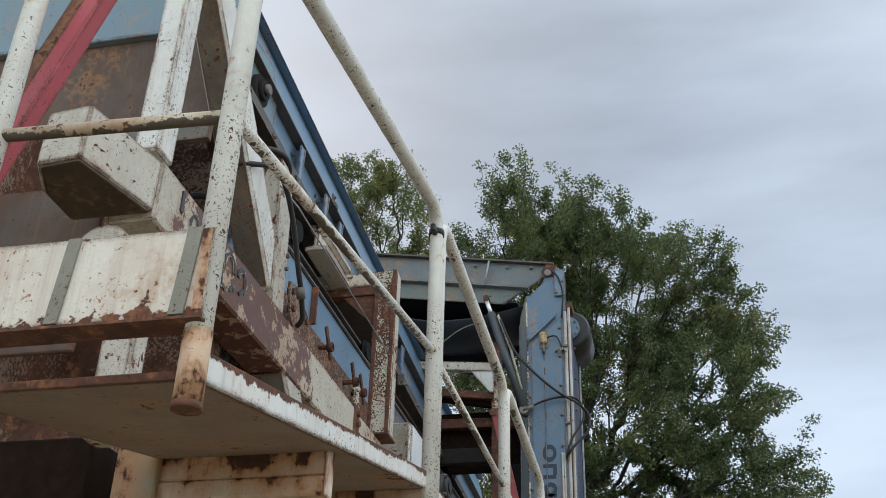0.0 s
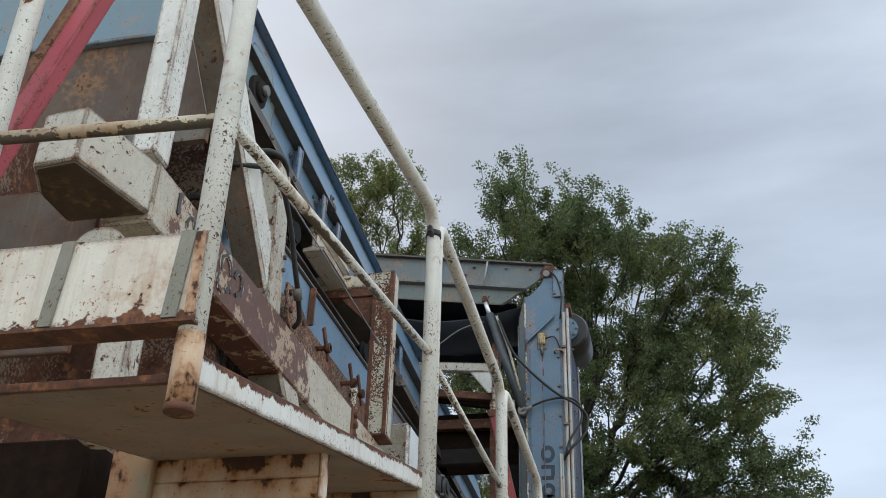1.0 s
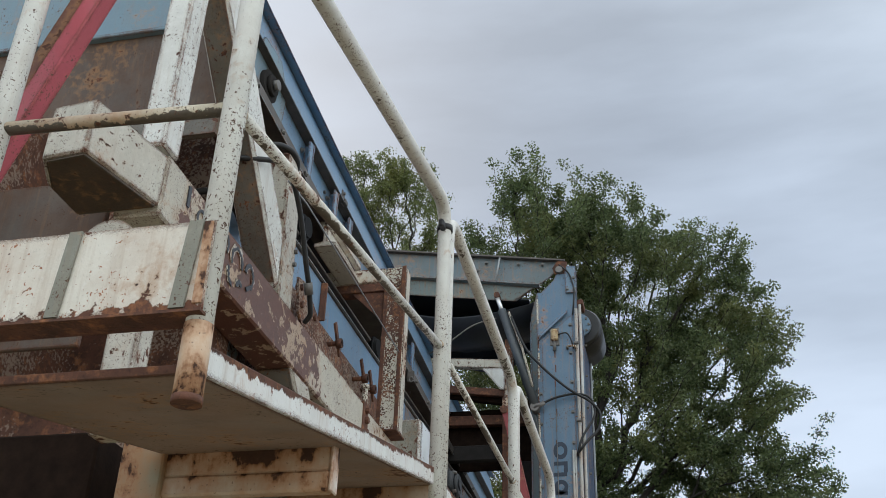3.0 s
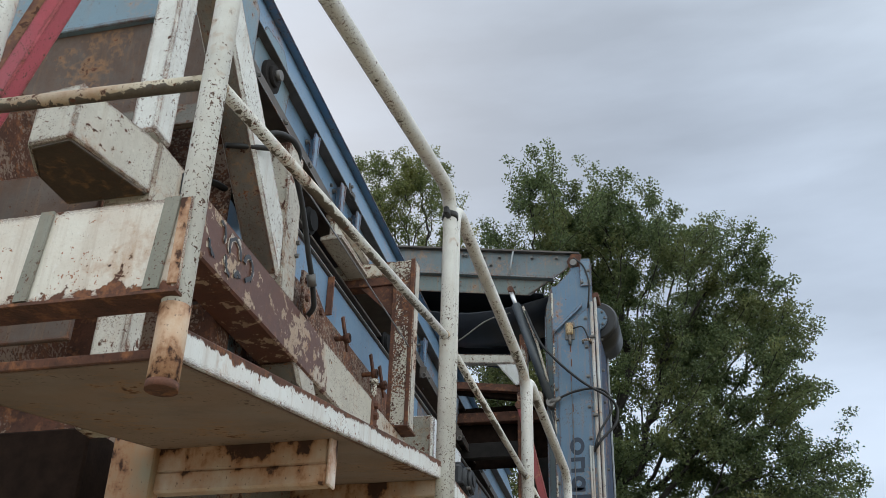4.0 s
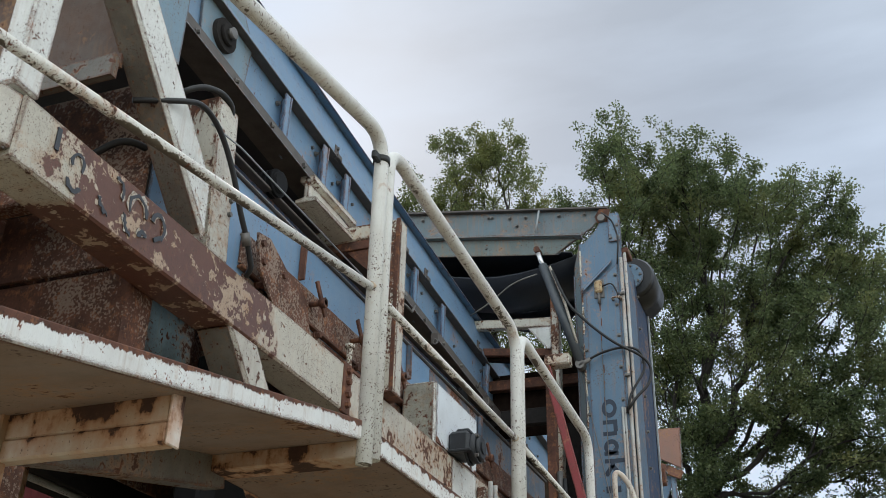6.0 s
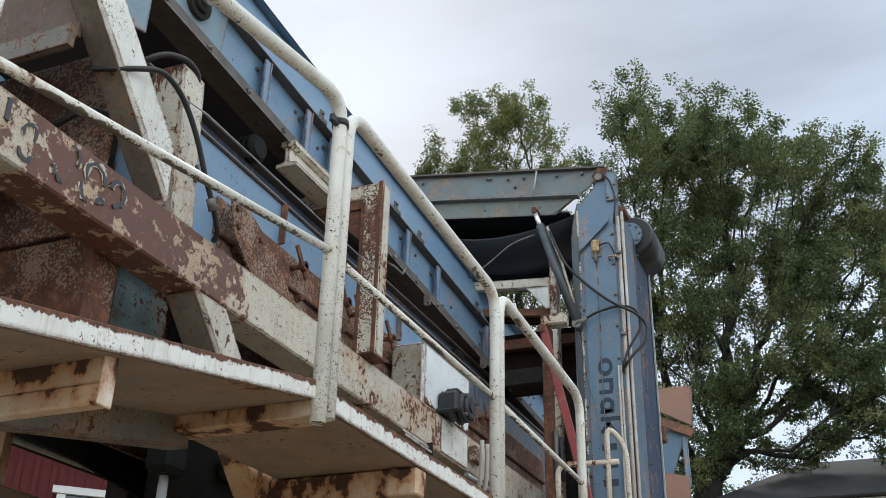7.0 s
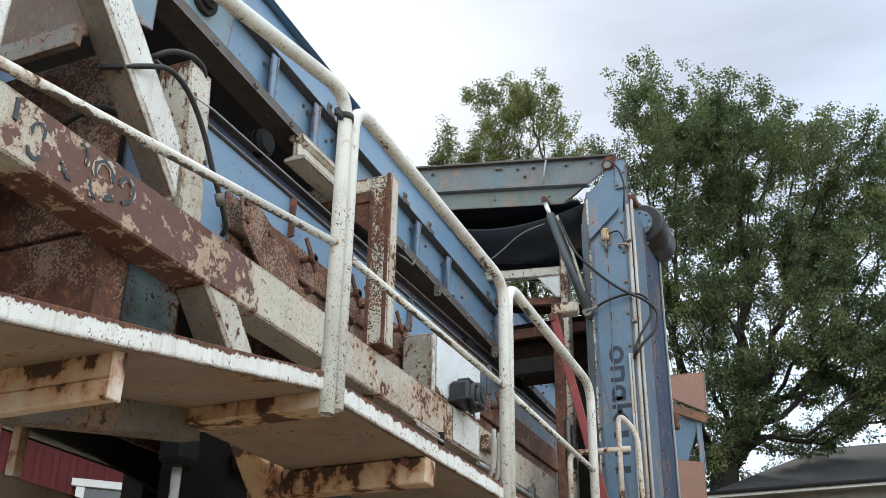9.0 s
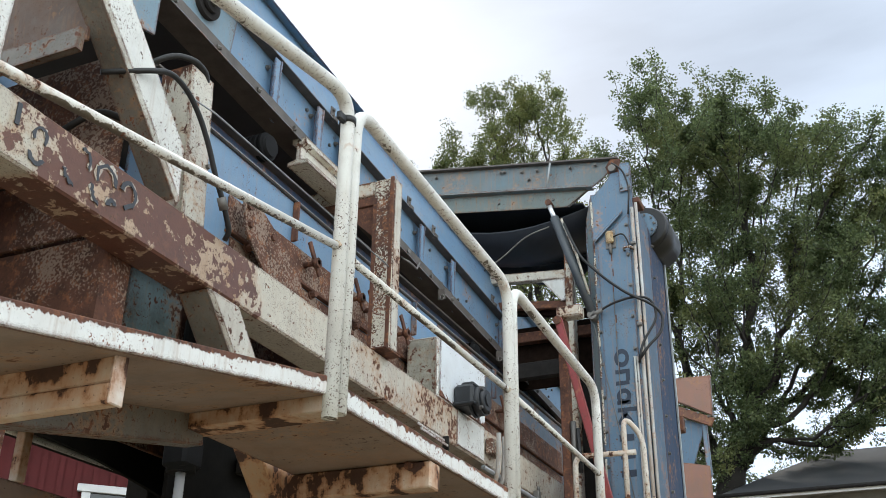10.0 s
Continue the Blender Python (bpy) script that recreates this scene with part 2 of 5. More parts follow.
def weeping(name, base, shift=0.0, amount=0.5, top=0.5):
    """Paint that rust water has soaked: soft orange stains round dark pitted cores, and a rusty upper edge."""
    n = Nodes(name)
    v = n.scaled(1, 1, 1, shift)
    col = n.mix(n.step(n.noise(3.0, 6, 0.6, v), 0.35, 0.7, 0, 0.5), base, tuple(c * 0.72 for c in base))
    g = n.tree.nodes.new("ShaderNodeSeparateXYZ")
    n.link(n.tree.nodes.new("ShaderNodeTexCoord").outputs["Generated"], g.inputs[0])
    run = n.noise(1.0, 6, 0.6, n.scaled(26, 26, 5, shift + 2))
    field = n.math("ADD", n.math("MULTIPLY", n.noise(5.5, 8, 0.62, v), 0.95), n.math("MULTIPLY", n.math("SUBTRACT", run, 0.4), 0.3))
    field = n.math("ADD", field, n.math("MULTIPLY", n.math("SUBTRACT", g.outputs["Z"], 0.6), 0.16 * top))
    lim = 0.60 - 0.14 * amount
    col = n.mix(n.step(field, lim - 0.20, lim + 0.03, 0, 0.8), col, (0.44, 0.205, 0.085))
    col = n.mix(n.step(field, lim, lim + 0.06, 0, 0.85), col, (0.235, 0.095, 0.038))
    core = n.step(n.math("ADD", field, n.math("MULTIPLY", n.math("SUBTRACT", n.noise(48, 6, 0.65, v), 0.5), 0.14)), lim + 0.045, lim + 0.07)
    col = n.mix(core, col, n.mix(n.noise(30, 6, 0.7, v), (0.030, 0.018, 0.014), (0.11, 0.048, 0.028)))
    specks = n.step(n.noise(110, 5, 0.6, v), 0.64, 0.68, 0, 0.8)
    col = n.mix(specks, col, (0.10, 0.055, 0.035))
    n.bump(n.math("SUBTRACT", n.math("MULTIPLY", n.noise(130, 5, 0.7, v), 0.3), core), 0.5, 0.004)
    return n.done(col, n.step(core, 0, 1, 0.55, 0.9))


def rusty(name, shift=0.0, paint=None, left=0.25, light=1.0, speck=55.0):
    """Rusted steel, with remnants of paint if given."""
    n = Nodes(name)
    v = n.scaled(1, 1, 1, shift)
    col = rust_tones(n, shift)
    if light != 1.0:
        col = n.mix(0.5, col, tuple(min(1, c * light) for c in RUST_MID))
    grain = n.noise(120, 6, 0.7, v)
    if paint:
        keep = n.step(n.math("ADD", n.math("MULTIPLY", n.noise(4, 6, 0.6, v), 0.5), n.math("MULTIPLY", n.noise(speck, 6, 0.6, v), 0.5)), 0.66 - 0.3 * left, 0.69 - 0.3 * left)
        col = n.mix(keep, col, paint)
        n.bump(n.math("ADD", n.math("MULTIPLY", grain, 0.4), keep), 0.35, 0.004)
    else:
        n.bump(grain, 0.4, 0.004)
    return n.done(col, 0.85)


def plain(name, color, rough=0.6, metal=0.0, vary=0.25, scale=14.0, bump=0.1, shine=0.5):
    n = Nodes(name)
    n.bsdf.inputs["Specular IOR Level"].default_value = shine
    f = n.noise(scale, 7, 0.6)
    col = n.mix(n.step(f, 0.3, 0.75), color, tuple(c * (1 - vary) for c in color))
    col = n.mix(n.step(n.noise(scale * 9, 4, 0.6), 0.5, 0.8, 0, vary), col, tuple(c * 0.5 for c in color))
    n.bump(n.noise(scale * 6, 4), bump, 0.003)
    return n.done(col, rough, metal)


WHITE, BLUE, CREAM = (0.76, 0.765, 0.735), (0.138, 0.252, 0.395), (0.55, 0.49, 0.37)
m_rail = painted("white_rail_paint", WHITE, 0.0, 0.45, 0.30, 0.20, shift=1.1, chips=0.24, chip_scale=80, edges=0, below=0.16, stain=0.10, chip_tone=(0.13, 0.065, 0.04), peel_shade=-0.78)
m_mid_rail = painted("rust_chipped_rail_paint", (0.76, 0.755, 0.71), 0.06, 0.6, 0.18, 0.3, shift=11.1, chips=0.40, chip_scale=98, edges=0, below=0.2, stain=0.05, chip_tone=(0.16, 0.07, 0.04), peel_shade=-0.22)
m_white = painted("white_chassis_paint", WHITE, 0.14, 0.5, 0.35, 0.40, shift=5.2, chips=0.28, edges=1.9)
m_speck = painted("speckled_white_paint", (0.62, 0.60, 0.53), 0.20, 0.85, 0.50, 0.35, shift=9.0, chips=0.6, chip_scale=115, edges=2.0, stain=0.12)
# grime, with the shade of down-turned faces in the base colour
m_grimy = painted("grimy_shaded_grey", (0.165, 0.155, 0.135), 0.26, 0.8, 1.0, 0.6, grime=(0.055, 0.050, 0.040), shift=29.0, chips=0.5, chip_scale=110, stain=0.08)
m_lip = painted("white_deck_rim_paint", (0.79, 0.80, 0.78), 0.07, 0.45, 0.22, 0.5, shift=2.3, rim=0.85, chips=0.36, chip_scale=70, edges=0.8, stain=0.12, chip_tone=(0.24, 0.09, 0.042))
m_clean = painted("white_cabinet_paint", (0.74, 0.78, 0.82), 0.0, 0.15, 0.15, 0.06, shift=8.3, chips=0.08, edges=0.4, hem=0.25)
m_toe = painted("white_toe_board_paint", (0.76, 0.72, 0.64), 0.10, 0.55, 0.12, 0.45, shift=14.2, chips=0.66, chip_scale=52, edges=1.8, stain=0.30, hem=0.30, chip_tone=(0.40, 0.14, 0.05))
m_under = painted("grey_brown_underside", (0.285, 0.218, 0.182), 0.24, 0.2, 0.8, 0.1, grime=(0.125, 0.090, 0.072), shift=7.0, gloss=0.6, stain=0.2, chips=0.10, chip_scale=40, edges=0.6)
m_arm = weeping("cream_rusty_arm", (0.62, 0.53, 0.43), 21.0, 0.88, 0.5)
m_beam = painted("peeling_chassis_beam", (0.60, 0.56, 0.47), 0.10, 0.6, 0.35, 0.35, shift=31.5, chips=0.4, chip_scale=105, edges=0.8, zone=(2.42, 3.62))
m_beam_far = painted("peeling_chassis_beam_far", (0.60, 0.57, 0.49), 0.42, 0.8, 0.4, 0.5, shift=38.5, chips=0.4, chip_scale=95, edges=0.9, stain=0.3)
m_blue = painted("blue_conveyor_paint", BLUE, 0.04, 0.25, 0.5, 0.30, grime=(0.25, 0.31, 0.37), shift=4.0, chips=0.16, chip_scale=50, edges=0.6)
m_blue2 = painted("blue_tower_paint", (0.14, 0.23, 0.325), 0.06, 0.2, 0.40, 0.30, grime=(0.22, 0.24, 0.24), shift=12.0, chips=0.10, chip_scale=52, edges=0.4)
m_blue_old = painted("worn_blue_paint", (0.170, 0.272, 0.350), 0.12, 0.3, 0.45, 0.30, grime=(0.21, 0.21, 0.18), shift=17.0, chips=0.16, edges=0.5)
m_dark_brown = painted("dark_brown_underside", (0.085, 0.062, 0.042), 0.3, 0.5, 0.9, 0.3, grime=(0.03, 0.024, 0.018), shift=33.0, chips=0.2, edges=0)
m_end_rail = painted("rust_stained_rail", (0.60, 0.54, 0.42), 0.40, 0.8, 0.5, 0.5, grime=(0.13, 0.10, 0.05), shift=41.0, chips=0.4, chip_scale=90, edges=0, stain=0.5, peel_shade=0.0)
m_upright = painted("speckled_upright_paint", (0.60, 0.57, 0.49), 0.36, 0.9, 0.4, 0.4, shift=44.0, chips=0.5, chip_scale=112, edges=1.0, rim=0.35)
m_sheet = painted("bright_blue_sheet_paint", (0.098, 0.178, 0.270), 0.08, 0.4, 0.5, 0.5, grime=(0.18, 0.215, 0.235), shift=52.0, chips=0.12, chip_scale=70, edges=0.6)
# weathered blue, darkened for the tower side that lies in shadow
m_skin = painted("weathered_shaded_blue_skin", (0.085, 0.142, 0.215), 0.18, 0.5, 0.8, 0.6, grime=(0.08, 0.088, 0.095), shift=57.0, gloss=0.65, shine=0.25, chips=0.14, edges=0.5)
# chalky fold paint, also the pale of lit edges
m_fold = painted("chalky_blue_fold_lit_edge", (0.165, 0.22, 0.25), 0.10, 0.5, 0.5, 0.5, grime=(0.20, 0.22, 0.20), shift=61.0, chips=0.15, chip_scale=87, edges=0.8)
m_boom = painted("grimy_boom_blue", (0.112, 0.172, 0.205), 0.16, 0.5, 0.85, 0.8, grime=(0.105, 0.12, 0.11), shift=66.0, chips=0.2, edges=0.7, stain=0.12)
m_end = painted("sooty_speckled_panel", (0.42, 0.41, 0.35), 0.06, 1.0, 0.9, 0.3, grime=(0.10, 0.095, 0.075), shift=71.0, chips=0.7, chip_scale=131, edges=0.6)
m_flake = painted("speckled_grey_flange", (0.17, 0.155, 0.13), 0.20, 1.0, 0.9, 0.3, grime=(0.06, 0.055, 0.045), shift=73.0, chips=0.8, chip_scale=110, edges=0.6)
m_teal = painted("scratched_teal_panel", (0.20, 0.30, 0.32), 0.42, 0.9, 1.0, 0.5, grime=(0.035, 0.034, 0.03), shift=74.0, chips=0.5, chip_scale=60, edges=0.5)
m_motor = plain("dark_grey_motor_casting", (0.020, 0.023, 0.028), 0.5, 0.0, 0.45, 25, 0.3)
m_tube = painted("grey_rusty_pipe", (0.42, 0.44, 0.43), 0.22, 0.4, 0.4, 0.6, shift=75.0, chips=0.2, edges=0, stain=0.35)
m_drum = plain("black_lagged_drum", (0.006, 0.006, 0.007), 0.36, 0.0, 0.3, 8, 0.3)
m_ledge = painted("greenish_boom_strip", (0.150, 0.195, 0.195), 0.12, 0.5, 0.8, 0.8, grime=(0.12, 0.13, 0.11), shift=79.0, chips=0.15, edges=0.9, rim=0.3)
# darker copy of the tower blue, holding the shade of skin and web
m_skin2 = painted("navy_shade_skin", (0.036, 0.060, 0.110), 0.04, 0.35, 0.6, 0.3, grime=(0.035, 0.045, 0.065), shift=59.0, gloss=0.7, shine=0.15, chips=0.10, edges=0.5)
m_red_dark = painted("dirty_red_paint", (0.30, 0.040, 0.045), 0.08, 0.3, 0.45, 0.3, grime=(0.12, 0.05, 0.045), shift=83.0, chips=0.12, edges=0.5)
# dirty blue, also darkened for the shade under the conveyor
m_blue_far = painted("dirty_shaded_blue_web", (0.095, 0.155, 0.225), 0.38, 0.5, 0.8, 0.5, grime=(0.07, 0.065, 0.06), shift=87.0, chips=0.2, edges=0.5)
# brown mixed for the shade on the strut's left face
m_angle = painted("brown_shaded_face", (0.16, 0.105, 0.085), 0.35, 0.4, 0.5, 0.3, grime=(0.09, 0.07, 0.06), shift=91.0, chips=0.1, edges=0.3)
m_cap = weeping("white_rusty_end_cap", (0.74, 0.72, 0.67), 25.0, 0.5, 0.4)
# near-black that holds the shade of the chassis belly
m_belly = plain("black_belly_shade", (0.013, 0.012, 0.011), 0.85, 0.0, 0.4, shine=0.08)
m_jack = plain("black_jack_paint", (0.011, 0.011, 0.012), 0.7, 0.0, 0.4, shine=0.15)
# dark rust with the shade of enclosed places put in
m_deep = plain("shaded_dark_rust", (0.024, 0.014, 0.010), 0.9, 0.0, 0.6, 20, 0.3, 0.1)
m_column = weeping("grimy_cream_column", (0.34, 0.30, 0.21), 97.0, 0.7, 0.6)
m_hoop = painted("rusty_hoop_paint", (0.70, 0.68, 0.62), 0.5, 0.7, 0.4, 0.5, shift=13.1, chips=0.45, chip_scale=98, edges=0, stain=0.35, chip_tone=(0.20, 0.085, 0.045))
m_mark = plain("slate_mark_paint", (0.050, 0.056, 0.068), 0.5, 0.0, 0.4, 40)
m_scab = weeping("rusty_board_edge", (0.70, 0.62, 0.50), 99.0, 0.55, -0.9)
m_red = painted("faded_red_paint", (0.50, 0.085, 0.115), 0.0, 0.2, 0.25, 0.1, grime=(0.20, 0.06, 0.06), shift=3.0, chips=0.1, edges=0.4)
m_rust = rusty("rusted_steel")
m_rust_paint = rusty("rusted_steel_with_paint", 6.0, (0.56, 0.53, 0.45), 0.58, 1.0, 115.0)
m_rust_spot = rusty("rusted_plate_speckled", 16.0, (0.27, 0.195, 0.15), 0.46, 1.0, 90.0)
m_chute = painted("worn_chute_plate", (0.105, 0.070, 0.055), 0.20, 0.5, 0.7, 0.4, grime=(0.15, 0.15, 0.145), shift=26.0, chips=0.2, edges=0.2, stain=0.1, gloss=0.7)
m_foot = weeping("cream_post_foot", (0.72, 0.65, 0.52), 23.6, 0.62, -0.35)
m_primer = painted("red_primer_sheet", (0.30, 0.155, 0.115), 0.10, 0.3, 0.7, 0.5, grime=(0.20, 0.145, 0.12), shift=19.0, gloss=0.6, chips=0.03)
# rusted red of the hopper angle, also the strut's shaded face
m_angle = painted("rusted_angle_shaded_face", (0.20, 0.085, 0.058), 0.35, 0.4, 0.8, 0.7, grime=(0.10, 0.06, 0.045), shift=23.0, gloss=0.7, chips=0.10)
# dark steel, grimy on fittings, standing for shade on the boom's far side
m_dark = plain("dark_grimy_shaded_steel", (0.032, 0.029, 0.028), 0.8, 0.0, 0.4, shine=0.12)
m_flange = plain("dark_flange_steel", (0.115, 0.098, 0.088), 0.55, 0.0, 0.5)
m_black = plain("black_rubber", (0.012, 0.012, 0.013), 0.5, 0.0, 0.3)
m_belt = plain("black_conveyor_belt", (0.032, 0.036, 0.046), 0.5, 0.0, 0.4, 5, shine=0.35)
m_cyl = plain("grey_cylinder_paint", (0.065, 0.075, 0.085), 0.45, 0.0, 0.3)
m_chrome = plain("chromed_rod", (0.90, 0.90, 0.91), 0.25, 0.55, 0.1)
m_bolt = plain("dull_bolt_steel", (0.20, 0.19, 0.18), 0.5, 0.6, 0.4)
m_pipe = plain("galvanised_pipe", (0.36, 0.38, 0.39), 0.42, 0.5, 0.3)
m_strip = painted("grey_sealing_strip", (0.27, 0.265, 0.225), 0.0, 0.8, 0.6, 0.2, grime=(0.15, 0.145, 0.115), shift=95.0, chips=0.3, chip_scale=120, edges=0, gloss=0.8)
m_lamp = painted("yellowed_lamp_plastic", (0.46, 0.34, 0.17), 0.25, 0.4, 0.5, 0.3, grime=(0.45, 0.42, 0.36), shift=81.0, chips=0.2, edges=0.3)
m_navy = plain("navy_lettering_paint", (0.018, 0.032, 0.060), 0.5, 0.0, 0.3)
m_roof = plain("dark_roofing_felt", (0.022, 0.024, 0.028), 0.75, 0.0, 0.35, 3)
m_timber = plain("weathered_grey_boards", (0.26, 0.245, 0.225), 0.8, 0.0, 0.35, 6)
m_redwood = plain("falu_red_boards", (0.095, 0.012, 0.013), 0.9, 0.0, 0.3, 5)
m_trim = plain("white_window_trim", (0.62, 0.62, 0.62), 0.5, 0.0, 0.1)
m_bark = plain("oak_bark", (0.030, 0.026, 0.022), 0.9, 0.0, 0.4, 6, 0.5)


def glass_mat():
    n = Nodes("window_glass")
    return n.done((0.035, 0.04, 0.045), 0.06)


m_glass = glass_mat()


def gravel_mat():
    n = Nodes("gravel_ground")
    col = n.mix(n.step(n.noise(22, 8, 0.7), 0.35, 0.7), (0.30, 0.235, 0.165), (0.47, 0.385, 0.28))
    col = n.mix(n.step(n.noise(0.35, 6, 0.6), 0.45, 0.62), col, (0.09, 0.105, 0.045))
    n.bump(n.noise(60, 6, 0.7), 0.6, 0.02)
    return n.done(col, 0.95)


def leaf_mat(name, a, b, c):
    n = Nodes(name)
    r = n.tree.nodes.new("ShaderNodeNewGeometry").outputs["Random Per Island"]
    col = n.mix(n.step(r, 0.0, 1.0), a, b)
    col = n.mix(n.step(n.noise(0.55, 4, 0.6), 0.5, 0.72, 0, 0.75), col, c)
    n.done(col, 0.55)
    t = n.tree.nodes.new("ShaderNodeBsdfTranslucent")
    n.link(col, t.inputs["Color"])
    s = n.tree.nodes.new("ShaderNodeMixShader")
    s.inputs[0].default_value = 0.5
    n.link(n.bsdf.outputs[0], s.inputs[1])
    n.link(t.outputs[0], s.inputs[2])
    n.link(s.outputs[0], n.out.inputs[0])
    return n.mat


m_leaf = leaf_mat("oak_leaves", (0.052, 0.082, 0.038), (0.160, 0.205, 0.085), (0.25, 0.25, 0.085))
# lighter leaf colours that hold the sun's backlight
m_leaf2 = leaf_mat("sunlit_oak_leaves", (0.085, 0.112, 0.042), (0.19, 0.22, 0.080), (0.26, 0.25, 0.080))


# ---- mesh helpers ----
def thing(name, base, label, category, group="", kind=""):
    ob = new(name)
    ob.location = base
    ob.empty_display_size = 0.1
    return tagged(ob, label, category, group, kind)


def part(name, bm, material, parent=None, label="", m=None, smooth=False):
    """Links a bmesh as one mesh object, laid out in world coordinates, under a thing or a part."""
    me = bpy.data.meshes.new(name)
    bm.normal_update()
    bm.to_mesh(me)
    bm.free()
    me.materials.append(material)
    if smooth:
        me.shade_smooth()
    return place(name, me, parent, label, m)


def place(name, me, parent=None, label="", m=None):
    ob = new(name, me)
    if m is not None:
        ob.matrix_basis = m
    if parent is not None:
        ob.parent = parent
        ob.matrix_parent_inverse = world_of(parent).inverted()
    if label:
        tagged(ob, label)
    return ob


def world_of(ob):
    m = ob.matrix_basis.copy() if ob.type != "EMPTY" else Matrix.LocRotScale(ob.location, ob.rotation_euler, ob.scale)
    if ob.parent is not None:
        m = world_of(ob.parent) @ ob.matrix_parent_inverse @ m
    return m


def bevelled(bm, b):
    if b:
        bmesh.ops.bevel(bm, geom=list(bm.edges), offset=b, segments=1, affect="EDGES", profile=0.6)
    return bm


def box(x0, x1, y0, y1, z0, z1, b=0.004):
    bm = bmesh.new()
    m = Matrix.Translation(((x0 + x1) / 2, (y0 + y1) / 2, (z0 + z1) / 2)) @ Matrix.Diagonal((abs(x1 - x0), abs(y1 - y0), abs(z1 - z0), 1))
    bmesh.ops.create_cube(bm, size=1, matrix=m)
    return bevelled(bm, b)


def along(p, q, up=(0, 0, 1)):
    """The pose at p whose z axis runs to q, and whose y axis leans to up."""
    p, q = Vector(p), Vector(q)
    z = (q - p).normalized()
    x = Vector(up).cross(z).normalized()
    y = z.cross(x)
    return Matrix(((x.x, y.x, z.x, p.x), (x.y, y.y, z.y, p.y), (x.z, y.z, z.z, p.z), (0, 0, 0, 1))), (q - p).length


def bar(p, q, w, h, up=(0, 0, 1), b=0.004):
    """A square bar from p to q, w wide and h high (towards up)."""
    m, length = along(p, q, up)
    bm = box(-w / 2, w / 2, -h / 2, h / 2, 0, length, b)
    bm.transform(m)
    return bm


def prism(poly, p, q, up=(0, 0, 1)):
    """A section (list of (side, height) points) run from p to q."""
    m, length = along(p, q, up)
    bm = bmesh.new()
    a = [bm.verts.new(m @ Vector((x, y, 0))) for x, y in poly]
    c = [bm.verts.new(m @ Vector((x, y, length))) for x, y in poly]
    n = len(poly)
    for i in range(n):
        bm.faces.new((a[i], a[(i + 1) % n], c[(i + 1) % n], c[i]))
    bm.faces.new(list(reversed(a)))
    bm.faces.new(c)
    bmesh.ops.recalc_face_normals(bm, faces=list(bm.faces))
    return bm


def plate(points, thick, b=0.0):
    """A flat plate from its outline, thickened along its normal."""
    bm = bmesh.new()
    f = bm.faces.new([bm.verts.new(p) for p in points])
    f.normal_update()
    n = f.normal.copy()
    got = bmesh.ops.extrude_face_region(bm, geom=[f])
    for v in got["geom"]:
        if isinstance(v, bmesh.types.BMVert):
            v.co -= n * thick
    bmesh.ops.recalc_face_normals(bm, faces=list(bm.faces))
    return bevelled(bm, b)


def rounded(points, radius, steps=6):
    """A line of points with its corners rounded."""
    pts = [Vector(p) for p in points]
    out = [pts[0]]
    for a, c, d in zip(pts, pts[1:], pts[2:]):
        u, w = (a - c), (d - c)
        r = min(radius, u.length * 0.49, w.length * 0.49)
        s, e = c + u.normalized() * r, c + w.normalized() * r
        for i in range(steps + 1):
            t = i / steps
            out.append(s * (1 - t) ** 2 + c * 2 * t * (1 - t) + e * t * t)
    out.append(pts[-1])
    return out


def tube(points, r, seg=12, radius=0.0, r_end=None):
    pts = rounded(points, radius) if radius else [Vector(p) for p in points]
    bm = bmesh.new()
    rings, side = [], None
    for i, p in enumerate(pts):
        d = (pts[min(i + 1, len(pts) - 1)] - pts[max(i - 1, 0)]).normalized()
        if side is None:
            side = d.orthogonal().normalized()
        side = (side - d * side.dot(d)).normalized()
        other = d.cross(side)
        rr = r if r_end is None else r + (r_end - r) * i / (len(pts) - 1)
        rings.append([bm.verts.new(p + (side * math.cos(a) + other * math.sin(a)) * rr) for a in (2 * math.pi * k / seg for k in range(seg))])
    for a, c in zip(rings, rings[1:]):
        for k in range(seg):
            f = bm.faces.new((a[k], a[(k + 1) % seg], c[(k + 1) % seg], c[k]))
            f.smooth = True
    bm.faces.new(list(reversed(rings[0])))
    bm.faces.new(rings[-1])
    return bm


def joined(*bms):
    """Several pieces of one part in one mesh."""
    out = bmesh.new()
    for bm in bms:
        me = bpy.data.meshes.new("tmp")
        bm.to_mesh(me)
        out.from_mesh(me)
        bm.free()
        bpy.data.meshes.remove(me)
    return out


def hex_mesh(name, r, h, material):
    bm = bmesh.new()
    bmesh.ops.create_cone(bm, cap_ends=True, segments=6, radius1=r, radius2=r * 0.92, depth=h)
    bmesh.ops.create_cone(bm, cap_ends=True, segments=10, radius1=r * 1.35, radius2=r * 1.35, depth=h * 0.3, matrix=Matrix.Translation((0, 0, -h * 0.45)))
    me = bpy.data.meshes.new(name)
    bm.to_mesh(me)
    bm.free()
    me.materials.append(material)
    return me


bolt_me = hex_mesh("bolt", 0.011, 0.018, m_bolt)
rust_bolt_me = hex_mesh("bolt_rusty", 0.018, 0.03, m_rust)


def bolts(parent, spots, face, me=None):
    """Bolt heads at spots, standing out towards face."""
    turn = Vector(face).to_track_quat("Z", "Y").to_matrix().to_4x4()
    for i, p in enumerate(spots):
        place("bolt", me or bolt_me, parent, m=Matrix.Translation(p) @ turn @ pose(0, 0, 0, 0, 0, 17.0 * i))

